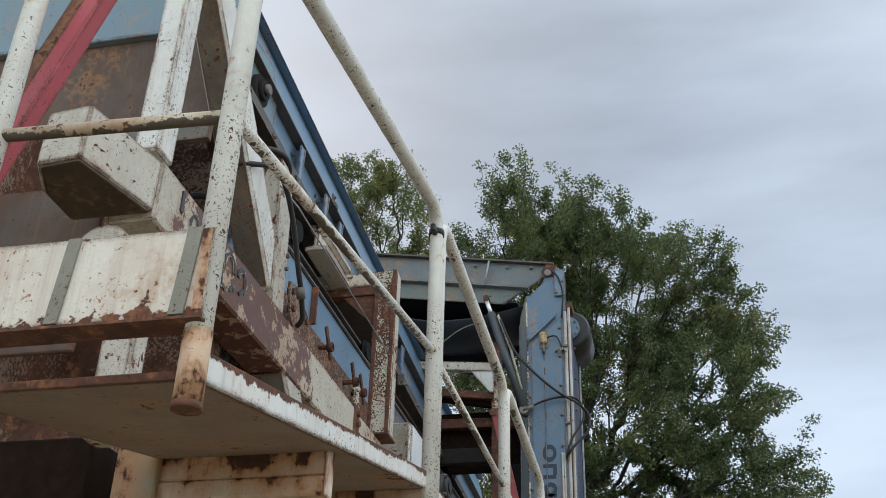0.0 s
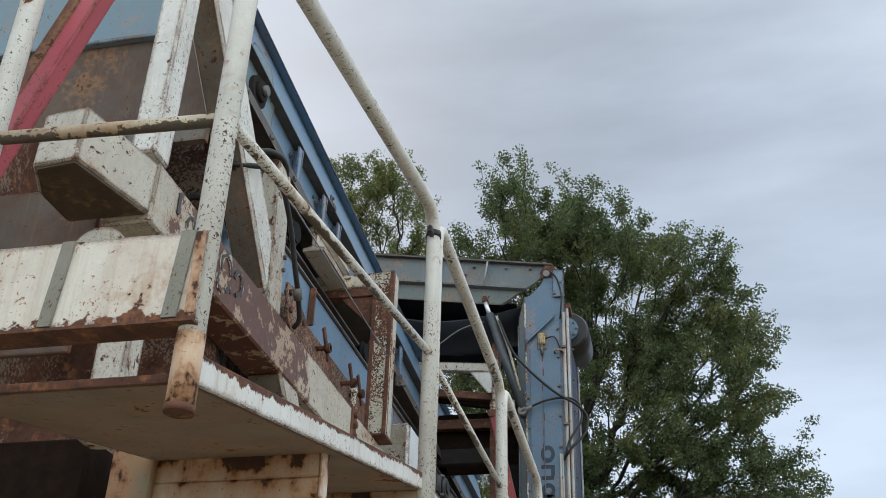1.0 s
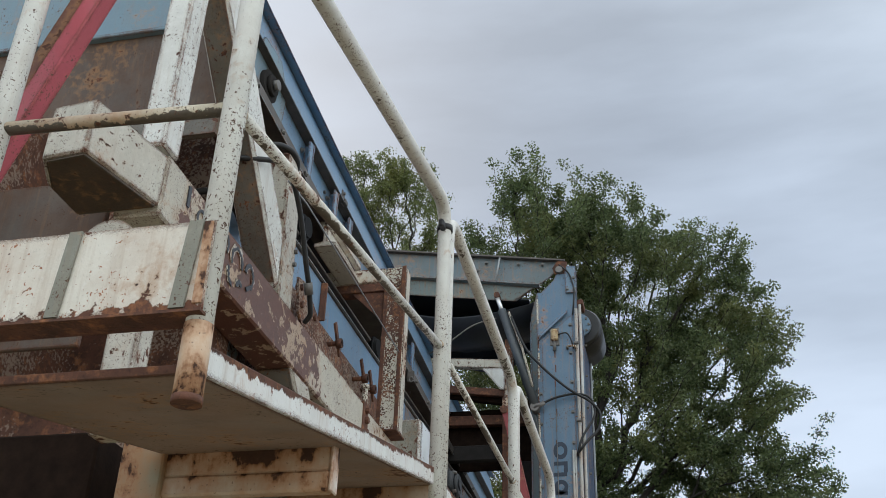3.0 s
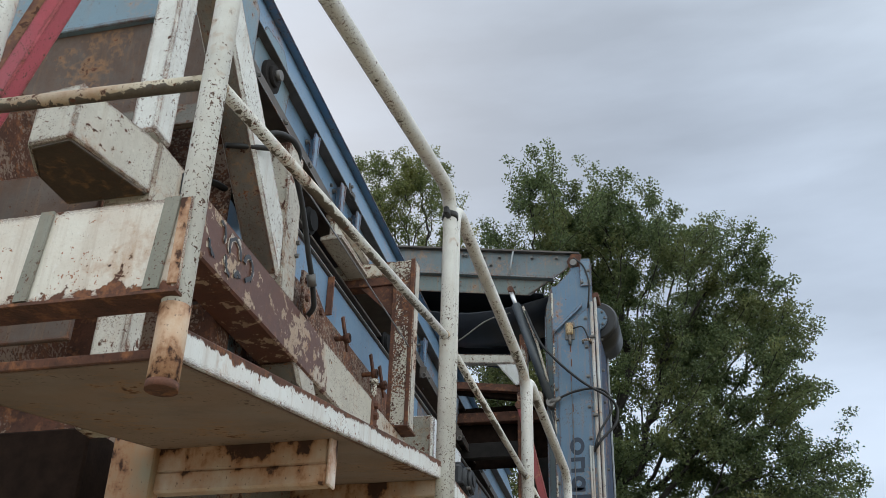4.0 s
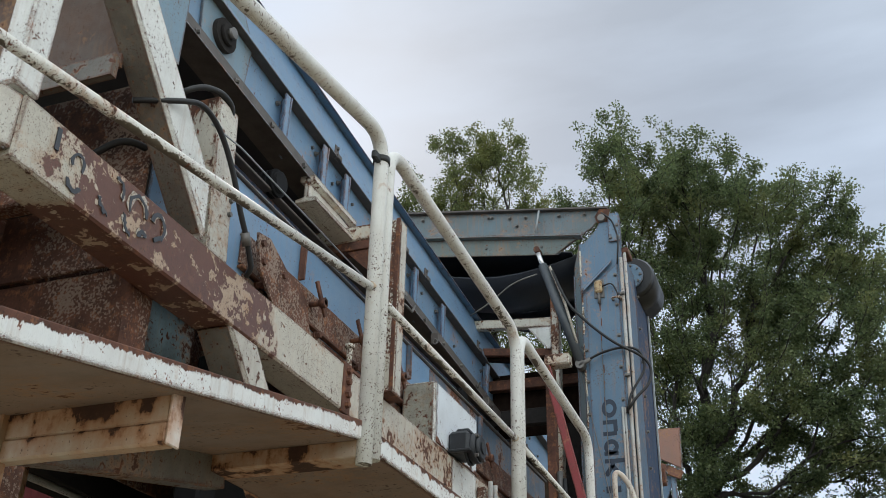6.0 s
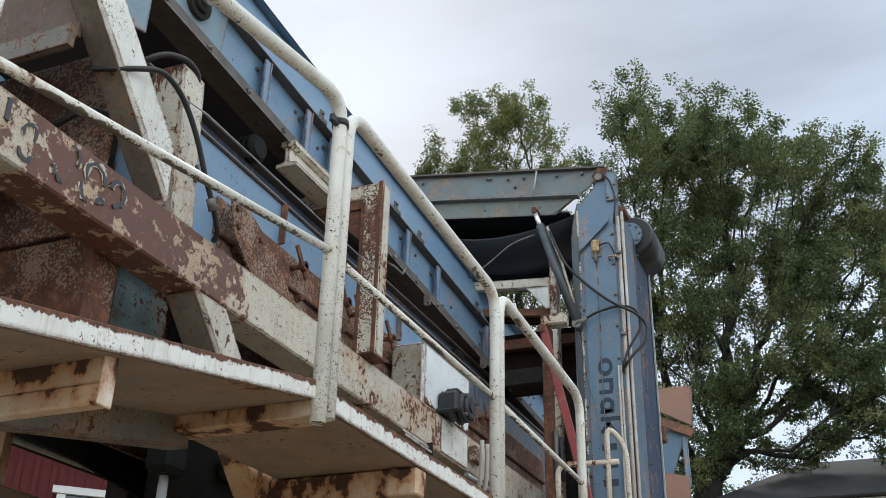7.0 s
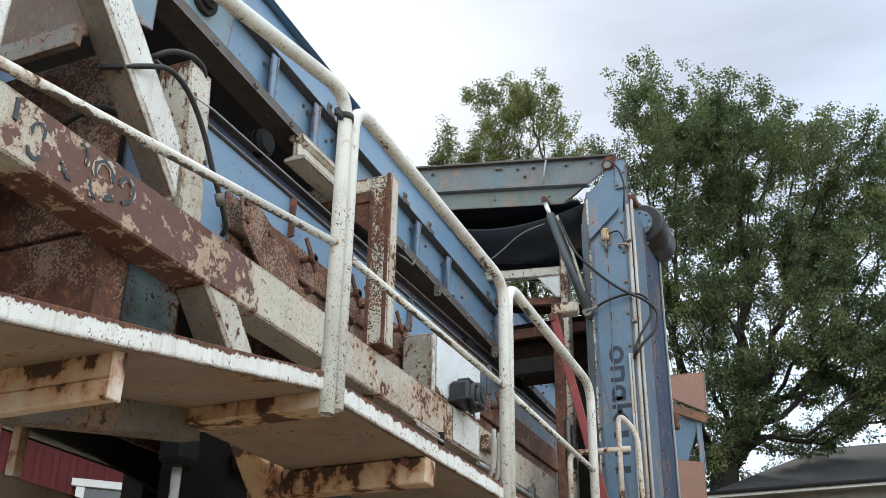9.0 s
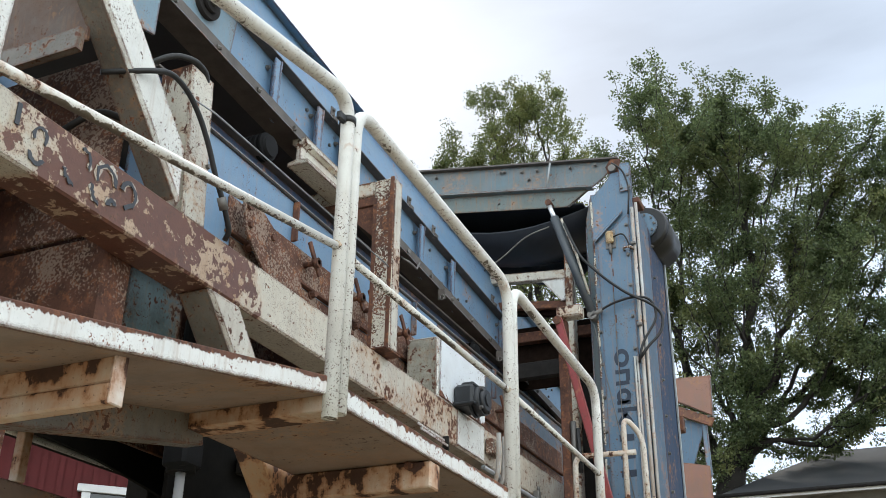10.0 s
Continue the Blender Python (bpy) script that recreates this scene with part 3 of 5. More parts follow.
# ---- ground ----
def ground():
    bm = bmesh.new()
    bmesh.ops.create_grid(bm, x_segments=60, y_segments=60, size=1)
    for v in bm.verts:
        v.co.x, v.co.y = math.copysign(abs(v.co.x) ** 3, v.co.x) * 1500, math.copysign(abs(v.co.y) ** 3, v.co.y) * 1500
        v.co.z = GROUND + 0.03 * noise.noise(Vector((v.co.x * 0.3, v.co.y * 0.3, 0))) - 0.03
    tagged(part("ground", bm, gravel_mat()), "gravel and dirt yard with patches of grass", "ground", kind="structure")


ground()

# ---- the plant: chassis ----
BEAM_X, RAIL_X = -1.18, -0.543


def chassis():
    t = thing("chassis_frame", (-1.8, 5, GROUND), "white and rusty steel chassis frame with peeling paint", "chassis")
    # the long beam is a rectangular tube with welded end, in two lengths
    b1 = part("long_beam", box(BEAM_X - 0.16, BEAM_X, 2.20, 4.36, 3.58, 3.80, 0.008), m_beam, t, "brown beam with flaking white paint")
    part("joint_plate", box(BEAM_X - 0.01, BEAM_X + 0.006, 4.30, 4.38, 3.57, 3.81, 0.003), m_rust, b1)
    part("long_beam", box(BEAM_X - 0.16, BEAM_X - 0.004, 4.362, 9.2, 3.575, 3.795, 0.008), m_beam_far, t, "white beam with rust patches")
    part("cover_plate", box(BEAM_X - 0.003, BEAM_X + 0.003, 5.70, 6.10, 3.585, 3.785, 0.002), m_white, t, "clean white cover plate")
    bolts(b1, [(BEAM_X + 0.008, 4.34, z) for z in (3.61, 3.66, 3.72, 3.77)], (1, 0, 0), rust_bolt_me)
    # end of the frame towards the yard
    def footprint(pts, z0, z1):
        return plate([(x, y, z1) for x, y in pts], z1 - z0, 0.006)

    part("frame_stub", footprint([(-1.182, 2.198), (-1.462, 2.198), (-1.462, 2.03), (-1.40, 1.90), (-1.255, 1.885)], 3.605, 3.79), m_speck, t, "speckled white mitred frame end")
    # dark brown sheet over the stub's under face
    part("stub_underside", footprint([(-1.19, 2.19), (-1.45, 2.19), (-1.45, 2.04), (-1.39, 1.91), (-1.262, 1.896)], 3.598, 3.604), m_dark_brown, t, "dark brown underside")
    part("frame_end_cap", box(-2.2, -1.42, 2.29, 2.31, 3.20, 3.80, 0.004), m_chute, t, "pitted brown inner wall")
    part("corner_post", box(BEAM_X - 0.085, BEAM_X + 0.004, 2.145, 2.25, 3.802, 5.2, 0.008), m_white, t, "white box-section post with rust runs")
    part("corner_post", box(-1.20, -1.10, 2.09, 2.17, 2.84, 3.22, 0.008), m_speck, t, "white post below the long beam")
    part("rounded_end", tube([(-1.24, 2.06, 3.392), (-1.24, 2.09, 3.392)], 0.088, 24), m_speck, t, "rounded cream casting")
    part("cross_beam", box(-3.2, -1.46, 2.72, 2.80, 3.82, 4.02, 0.008), m_rust_spot, t, "rust-brown cross beam")
    part("cross_beam", box(-3.2, BEAM_X - 0.162, 2.98, 3.12, 3.30, 3.66, 0.008), m_rust_spot, t, "rust-brown cross beam")
    part("rear_long_beam", box(-3.36, -3.2, 1.95, 9.2, 3.58, 3.80, 0.008), m_beam_far, t)
    # leaning brace, cut upright at its lower end
    low, high = [(2.05, 4.945), (3.12, 3.825), (3.135, 3.803)], [(3.125, 4.05), (2.05, 5.19)]
    part("diagonal_brace", plate([(BEAM_X + 0.004, a, b) for a, b in low + high], 0.125, 0.012), m_white, t, "white diagonal brace with grimy inner face")
    part("brace_underside", bar((BEAM_X - 0.058, 2.05, 4.938), (BEAM_X - 0.058, 3.11, 3.829), 0.104, 0.006, (0, -1, -1), 0.001), m_grimy, t, "grimy underside, shade mixed into its colour")
    leg = [(3.365, 3.585), (3.87, 3.05), (4.05, 3.05), (3.571, 3.585)]
    part("lower_brace", plate([(BEAM_X, a, b) for a, b in leg], 0.15, 0.012), m_speck, t, "speckled brace under the beam")
    part("brace_underside", bar((BEAM_X - 0.075, 3.368, 3.575), (BEAM_X - 0.075, 3.866, 3.05), 0.13, 0.006, (0, -1, -1), 0.001), m_grimy, t, "grimy underside, shade mixed into its colour")
    wp = part("short_post", plate([(BEAM_X - 0.002, a, b) for a, b in ((3.165, 3.79), (3.30, 3.79), (3.245, 4.435), (3.105, 4.435))], 0.15, 0.006), m_speck, t, "speckled white short post")
    part("post_face", plate([(BEAM_X - 0.006, 3.160, 3.806), (BEAM_X - 0.006, 3.101, 4.43), (BEAM_X - 0.148, 3.101, 4.43), (BEAM_X - 0.148, 3.160, 3.806)], 0.003), m_upright, wp, "rust-streaked front face")
    bolts(wp, [(BEAM_X + 0.002, 3.265, z) for z in (3.99, 4.05)], (1, 0, 0))
    part("cable_clip", box(BEAM_X - 0.12, BEAM_X - 0.02, 3.12, 3.23, 4.435, 4.452, 0.006), m_rust, wp)
    # upright with a bracket arm
    up = part("upright", box(-1.245, -1.128, 4.735, 4.825, 3.812, 4.785, 0.007), m_rust_paint, t, "rusty white box-section upright")
    part("side_face", box(-1.1278, -1.1245, 4.744, 4.819, 3.815, 4.778, 0.001), m_speck, up, "speckled white side face")
    for xa in (-1.247, -1.150):
        part("rusty_edge", box(xa, xa + 0.022, 4.728, 4.734, 3.815, 4.675, 0.002), m_rust, up, "bare rusty edge")
    part("edge_cap", box(-1.150, -1.126, 4.7275, 4.734, 4.676, 4.787, 0.002), m_rust, up, "bare rusty edge")
    part("bracket_arm", box(-1.66, -1.2455, 4.733, 4.823, 4.695, 4.785, 0.006), m_upright, up, "rusty bracket arm")
    part("arm_flange", box(-1.66, -1.2455, 4.738, 4.820, 4.642, 4.694, 0.003), m_rust, up)
    part("gusset", plate([(-1.2455, 4.75, 4.64), (-1.44, 4.75, 4.64), (-1.2455, 4.75, 4.45)], 0.012), m_rust, up)
    part("base_plate", box(-1.33, -1.122, 4.70, 4.86, 3.801, 3.811, 0.002), m_rust, up)
    part("stay_wire", tube([(-1.14, 3.02, 4.235), (-1.14, 3.23, 4.262), (-1.14, 4.728, 4.254)], 0.0035, 6), m_pipe, t, "taut steel wire")
    part("anchor_plate", box(-1.30, -1.19, 4.36, 4.50, 3.801, 3.815, 0.002), m_rust, t)
    part("anchor_bolt", joined(tube([(-1.21, 4.41, 3.815), (-1.21, 4.41, 3.92)], 0.014, 10), tube([(-1.21, 4.41, 3.915), (-1.21, 4.41, 3.935)], 0.024, 6)), m_rust_paint, t, "upright anchor bolt")
    # short piece of rail section under the conveyor
    part("rail_section", prism([(-0.06, -0.08), (0.06, -0.08), (0.06, -0.06), (0.012, -0.05), (0.012, 0.03), (0.04, 0.045), (0.04, 0.075), (-0.04, 0.075), (-0.04, 0.045), (-0.012, 0.03), (-0.012, -0.05), (-0.06, -0.06)], (-1.46, 4.30, 4.78), (-1.46, 4.80, 4.78)), m_speck, t, "white I-section offcut")
    # column and outrigger below the walkway
    part("support_column", plate([(-1.19, a, b) for a, b in ((3.70, 3.19), (3.76, 3.117), (3.94, 2.93), (4.02, 2.70), (4.02, 1.2), (4.16, 1.2), (4.16, 3.19))], 0.12, 0.006), m_column, t, "grimy cream support column")
    # near-black plates added to fill the shaded belly between the beams
    part("belly_plate", box(-1.62, -1.60, 3.78, 9.0, 1.2, 3.56, 0.004), m_belly, t, "black inner side plate, the belly's shade in its colour")
    part("curved_belly_plate", plate([(-2.0, y, z) for y, z in ((5.6, 3.56), (5.6, 1.2), (5.2, 2.5), (4.85, 2.86), (4.4, 3.01), (4.1, 3.06), (3.8, 3.10), (3.0, 3.15), (3.0, 3.56))], 0.02), m_belly, t, "black curved plate filling the shaded belly")
    part("inner_wall", box(-2.9, BEAM_X - 0.165, 2.96, 2.975, 3.664, 4.46, 0.003), m_rust_spot, t, "rusty inner wall behind the hoses")
    part("belly_wall", box(-1.97, -1.95, 1.9, 5.6, 3.20, 4.30, 0.004), m_rust_spot, t, "dark rusty inner wall")
    part("belly_beam", box(-1.95, -1.45, 2.52, 2.80, 2.55, 3.14, 0.006), m_rust_spot, t, "dark rusty inner beam")
    # enclosed housing, its shade put into the rust colour
    part("inner_housing", box(-2.1, -1.29, 2.30, 2.50, 2.0, 2.93, 0.006), m_deep, t, "rusty housing under the walkway, shade in its colour")
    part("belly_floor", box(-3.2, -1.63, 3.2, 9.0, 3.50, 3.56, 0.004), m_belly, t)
    part("hydraulic_rail", box(-1.58, -1.52, 4.2, 6.2, 3.10, 3.18, 0.006), m_dark, t)
    part("hydraulic_rail", box(-1.58, -1.52, 4.2, 6.2, 2.90, 2.95, 0.006), m_dark, t)
    part("inner_panel", box(-1.62, -1.585, 3.38, 3.72, 3.12, 4.0, 0.004), m_teal, t, "teal-blue scratched panel")
    # supports standing on the yard, behind the belly plate
    for y in (5.2, 8.6):
        for x in (-1.72, -2.9):
            part("leg", box(x - 0.08, x + 0.08, y - 0.08, y + 0.08, GROUND - 0.03, 3.50, 0.006), m_dark, t)
    return t


chassis()


def jack():
    t = thing("hydraulic_jack", (-1.4, 3.64, GROUND), "black hydraulic support jack with chromed rod", "jack")
    part("cylinder", joined(tube([(-1.4, 3.61, 2.95), (-1.4, 3.61, 3.56)], 0.055, 16), box(-1.455, -1.345, 3.55, 3.67, 2.965, 3.28, 0.012)), m_jack, t)
    part("rod", tube([(-1.4, 3.61, GROUND + 0.03), (-1.4, 3.61, 2.955)], 0.019, 16), m_chrome, t, "chromed rod")
    part("foot_plate", box(-1.55, -1.25, 3.49, 3.79, GROUND - 0.03, GROUND + 0.035, 0.006), m_rust, t)
    v = part("valve", tube([(-1.36, 3.72, 3.17), (-1.36, 3.72, 3.21), (-1.36, 3.72, 3.30)], 0.022, 10, 0, 0.014), m_pipe, t, "zinc valve fitting")
    return t


jack()


# ---- walkways ----
def sloped(y, top=True):
    return 2.835 + 0.195 * (y - 1.889) - (0.0 if top else 0.06)


def walkway_near():
    t = thing("tilted_walkway", (-0.9, 2.3, 2.7), "tilted steel walkway section with white rusty rim", "walkway")
    y0, y1 = 1.40, 3.285
    p, q = Vector((0, y0, sloped(y0))), Vector((0, y1, sloped(y1)))
    length = (q - p).length
    tilt = math.degrees(math.atan2(q.z - p.z, q.y - p.y))
    m = pose(0, y0, sloped(y0), tilt, 0, 0)
    rim = part("rim", box(RAIL_X - 0.010, RAIL_X, 0, length, -0.062, 0.0, 0.003), m_lip, t, "white rim with rust-eaten upper edge", m)
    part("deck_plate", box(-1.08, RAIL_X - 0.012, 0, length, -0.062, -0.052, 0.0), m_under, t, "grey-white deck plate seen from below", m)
    part("end_edge", box(-1.08, RAIL_X - 0.002, -0.012, -0.002, -0.062, -0.044, 0.002), m_rust, t, "rusty front edge", m)
    part("stringer", box(-1.16, -1.082, 1.0, length, -0.165, -0.03, 0.004), m_flake, t, "speckled grey-brown side stringer", m)
    arm = part("support_arm", box(-1.19, -0.598, 2.302, 2.347, 2.735, 2.79, 0.006), m_arm, t, "cream support arm with heavy rust")
    part("arm_web", box(-1.19, -0.600, 2.306, 2.343, 2.791, 2.868, 0.004), m_arm, arm)
    part("arm_end", box(-0.597, -0.588, 2.299, 2.349, 2.733, 2.874, 0.003), m_cap, arm, "white end cap with rust spots")
    part("cross_member", box(-1.20, -0.56, 3.22, 3.325, 2.978, 3.034, 0.004), m_arm, t, "rusty cross member")
    part("hanger", plate([(-1.20, 2.282, 2.93), (-1.07, 2.282, 2.86), (-1.07, 2.282, 2.6), (-1.15, 2.282, 2.4), (-1.20, 2.282, 2.6)], -0.05, 0.005), m_column, t, "cream hanger plate")
    toe = part("toe_board", box(-1.45, -0.522, 1.338, 1.346, 2.776, 2.966, 0.002), m_toe, t, "white toe board with rust spots")
    for x0, x1 in ((-0.575, -0.545), (-0.83, -0.803), (-1.12, -1.09)):
        part("sealing_strip", plate([(x0 - 0.012, 1.331, 2.778), (x1 - 0.012, 1.331, 2.778), (x1 + 0.002, 1.331, 2.964), (x0 + 0.002, 1.331, 2.964)], 0.006), m_strip, toe, "grey sealing strip")
    part("end_strip", box(-0.5425, -0.524, 1.3335, 1.3378, 2.786, 2.961, 0.001), m_scab, toe, "rust-eaten edge strip")
    part("toe_flange", box(-1.45, -0.522, 1.332, 1.40, 2.769, 2.775, 0.0), m_rust, toe)
    return t


walkway_near()


def walkway_far():
    t = thing("long_walkway", (-0.85, 5.4, 3.0), "level steel walkway with white rusty rim", "walkway")
    y0, y1 = 3.34, 8.2
    m = pose(0, y0, 3.09, 0, 0, 0)
    part("rim", box(RAIL_X - 0.010, RAIL_X, 0, y1 - y0, -0.07, 0.0, 0.003), m_lip, t, "white rim with rust-eaten upper edge", m)
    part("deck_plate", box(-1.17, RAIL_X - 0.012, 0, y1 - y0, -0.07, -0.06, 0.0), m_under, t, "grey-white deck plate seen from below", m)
    part("end_edge", box(-1.17, RAIL_X - 0.002, -0.010, -0.002, -0.07, -0.01, 0.002), m_arm, t, "", m)
    for y in (4.02, 5.7, 7.4):
        part("outrigger", box(-1.20, -0.552, y, y + 0.09, 2.915, 3.018, 0.006), m_arm, t, "cream rusty outrigger beam")
        bolts(t, [(-0.64, y - 0.004, 3.0)], (0, -1, 0), rust_bolt_me)
    return t


walkway_far()

R = 0.0265


def rail_section(name, label, posts, tops, mid, feet):
    """A bent tube from foot to foot and a straight middle rail."""
    (ya, yb), (za, zb) = posts, tops
    t = thing(name, (RAIL_X, (ya + yb) / 2, min(feet)), label, "railing", "walkway railings")
    x = RAIL_X + 0.002
    part("hoop", tube([(x, ya, feet[0]), (x, ya, za), (x, yb, zb), (x, yb, feet[1])], R, 14, 0.13), m_rail, t, "bent white tube, chipped to the steel")
    part("middle_rail", tube([(x, ya + 0.01, mid[0]), (x, yb - 0.01, mid[1])], 0.0145, 12), m_mid_rail, t)
    for y, z, way in ((ya, mid[0], 1), (yb, mid[1], -1)):
        part("weld", tube([(x, y + way * 0.012, z), (x, y + way * 0.034, z)], 0.0195, 10, 0, 0.016), m_end_rail, t)
    return t


r1 = rail_section("guard_rail", "white tube guard rail beside the tilted walkway", (1.375, 3.235), (3.855, 4.185), (3.265, 3.56), (2.62, 2.955))
x = RAIL_X + 0.002
part("end_rail", tube([(x - 0.02, 1.375, 3.262), (-1.09, 1.36, 3.27)], 0.0155, 12), m_end_rail, r1, "rust-stained end rail")
part("end_hoop", tube([(-1.09, 1.36, 2.80), (-1.09, 1.36, 3.86), (-1.75, 1.36, 3.90)], R, 14, 0.14), m_rail, r1)
part("post_foot", tube([(x, 1.375, 2.61), (x, 1.375, 2.76)], R + 0.0012, 16), m_foot, r1, "cream post foot with rusty open end")
part("foot_ring", tube([(x, 1.375, 2.604), (x, 1.375, 2.618)], R + 0.002, 16), m_rust, r1)
clamp = part("clamp", joined(tube([(x, 3.235, 4.062), (x, 3.235, 4.086)], R + 0.005, 14), box(x - 0.010, x + 0.010, 3.165, 3.212, 4.050, 4.084, 0.005), tube([(x, 3.262, 4.075), (x, 3.30, 4.07)], 0.012, 8)), m_black, r1, "black cable clamp")
r2 = rail_section("guard_rail", "white tube guard rail along the level walkway", (3.292, 4.85), (4.175, 4.09), (3.55, 3.55), (2.985, 2.97))
rail_section("guard_rail", "white tube guard rail at the far walkway end", (4.905, 6.31), (4.11, 4.02), (3.545, 3.50), (2.97, 2.97))


def stair_rails():
    t = thing("access_hoop_rail", (-0.6, 6.6, 3.0), "white chipped access hoop rails by the tower", "railing", "walkway railings")
    part("side_hoop", tube([(-0.775, 6.6, 3.02), (-0.775, 6.6, 3.70), (-0.39, 6.6, 3.69)], 0.017, 12, 0.07), m_hoop, t)
    part("front_hoop", tube([(-0.46, 6.6, 2.95), (-0.455, 6.6, 3.93), (-0.355, 6.66, 3.80), (-0.352, 6.70, 2.95)], 0.0165, 12, 0.09), m_hoop, t)
    return t


stair_rails()


# ---- hopper end with red strut ----
def hopper():
    t = thing("feed_hopper", (-2.3, 2.6, 3.8), "blue and rusty feed hopper end", "hopper")
    part("end_plate", box(-3.3, -1.42, 2.585, 2.60, 4.72, 5.7, 0.004), m_blue_old, t, "worn blue sheet with scratches")
    part("end_lip", box(-3.3, -1.42, 2.57, 2.605, 4.705, 4.725, 0.004), m_blue_old, t)
    part("chute_plate", plate([(-3.3, 2.61, 4.71), (-1.26, 2.61, 4.71), (-1.28, 2.66, 4.26), (-3.3, 2.66, 4.26)], 0.012), m_chute, t, "rust-brown chute plate")
    part("side_plate", plate([(-1.42, 2.60, 5.6), (-1.42, 2.60, 4.64), (-1.42, 2.83, 4.585), (-1.42, 3.12, 4.66), (-1.42, 3.12, 5.2)], 0.012), m_blue_old, t, "worn blue side sheet")
    part("side_rib", prism([(-0.03, -0.03), (0.03, -0.03), (0.03, 0.03), (-0.03, 0.03)], (-1.40, 2.66, 4.58), (-1.40, 3.30, 4.18)), m_rust, t)
    part("bottom_channel", prism([(-0.03, -0.045), (0.0, -0.045), (0.0, 0.045), (-0.03, 0.045)], (-2.8, 2.62, 4.225), (-1.26, 2.62, 4.225)), m_flake, t, "sooty speckled lower flange")
    for dy, dz, r in ((0.0, 0.0, 0.018), (0.07, -0.05, 0.022), (0.03, -0.10, 0.015)):
        part("hydraulic_hose", tube([(-2.6, 2.92 + dy, 4.02 + dz), (-1.9, 2.92 + dy, 4.06 + dz), (-1.55, 3.0 + dy, 4.05 + dz), (-1.45, 3.15 + dy, 3.84 + dz)], r, 10, 0.15), m_black, t, "black hydraulic hose")
    return t


hopper()


def red_strut():
    t = thing("transport_strut", (-1.3, 1.46, 2.9), "faded red square strut leaning against the frame", "strut")
    part("tube", bar((-1.355, 1.50, 2.84), (-0.825, 1.44, 4.16), 0.05, 0.05, (0, -1, 0), 0.004), m_red, t)
    # bar added as the strut's left face, its shade painted brown
    part("strut_shade_face", bar((-1.404, 1.506, 2.84), (-0.874, 1.446, 4.16), 0.042, 0.05, (0, -1, 0), 0.004), m_angle, t, "brown bar standing in for the strut's shaded face")
    return t


red_strut()


# ---- lower feeder: blue web with rusty liner bolts ----
def feeder():
    t = thing("belt_feeder", (-1.45, 5.5, 3.8), "blue steel belt feeder side with rusty bolted liner", "feeder")
    X = -1.45
    part("side_web", box(X - 0.012, X, 3.12, 6.0, 3.80, 4.47, 0.003), m_blue, t, "blue side web")
    part("side_web", box(X - 0.012, X - 0.001, 6.003, 8.6, 3.80, 4.47, 0.003), m_blue_far, t, "dirty blue side web, darkened as shaded")
    part("upper_web", box(X - 0.10, X - 0.09, 3.12, 8.6, 4.47, 4.62, 0.003), m_skin2, t, "upper web with shade put into its dark blue")
    part("web_ledge", box(X - 0.09, X + 0.012, 3.26, 8.6, 4.470, 4.482, 0.002), m_flange, t)
    # light along the ledge edge, added as a pale strip
    part("ledge_edge", box(X + 0.0122, X + 0.0162, 3.27, 8.6, 4.474, 4.482, 0.0), m_fold, t, "pale strip for the lit ledge edge")
    part("top_edge", box(X - 0.10, X - 0.05, 3.26, 8.6, 4.622, 4.636, 0.003), m_flange, t, "dark upper edge strip")
    part("liner_strip", box(X + 0.001, X + 0.014, 3.76, 8.4, 4.08, 4.24, 0.003), m_rust_spot, t, "rusty liner strip")
    part("liner_rib", box(X + 0.001, X + 0.03, 3.76, 8.4, 4.058, 4.072, 0.002), m_rust, t)
    part("liner_plate", box(X + 0.001, X + 0.010, 3.80, 8.4, 3.80, 4.05, 0.003), m_rust_spot, t, "rusty liner plate")
    g = part("hanger_plate", plate([(X + 0.08, 3.76, 4.215), (X + 0.08, 3.86, 4.235), (X + 0.08, 4.24, 4.06), (X + 0.08, 4.33, 3.86), (X + 0.08, 4.30, 3.80), (X + 0.08, 4.13, 3.80), (X + 0.08, 3.80, 4.06)], 0.012), m_rust_spot, t, "rusty hanger plate")
    bolts(g, [(X + 0.09, 3.80, 4.18), (X + 0.09, 3.82, 4.10), (X + 0.09, 4.00, 4.12)], (1, 0, 0), rust_bolt_me)
    for y in (4.28, 5.62, 6.9):
        part("web_rib", box(X + 0.001, X + 0.035, y, y + 0.014, 4.25, 4.465, 0.002), m_rust if y < 5 else m_blue_far, t)
    for i, y in enumerate((3.92, 4.20, 4.48, 4.62, 4.92, 5.06, 5.34, 6.2, 6.5, 6.8, 7.1)):
        place("bolt", rust_bolt_me, t, m=Matrix.Translation((X + 0.028, y, 4.045 - 0.16 * (i % 2))) @ pose(0, 0, 0, 0, 90, 0))
    for y in (4.40, 4.86, 5.02, 5.40, 6.55, 6.95):
        w = part("clamp_wedge", bar((X + 0.075, y + 0.05, 4.12), (X + 0.075, y - 0.06, 4.26), 0.030, 0.012, (1, 0, 0), 0.002), m_rust, t, "rusty wedge bar")
        part("clamp_bolt", tube([(X, y, 4.17), (X + 0.10, y, 4.17)], 0.014, 8), m_rust, w)
        part("clamp_nut", tube([(X + 0.07, y, 4.17), (X + 0.10, y, 4.17)], 0.026, 6), m_rust, w)
    return t


feeder()


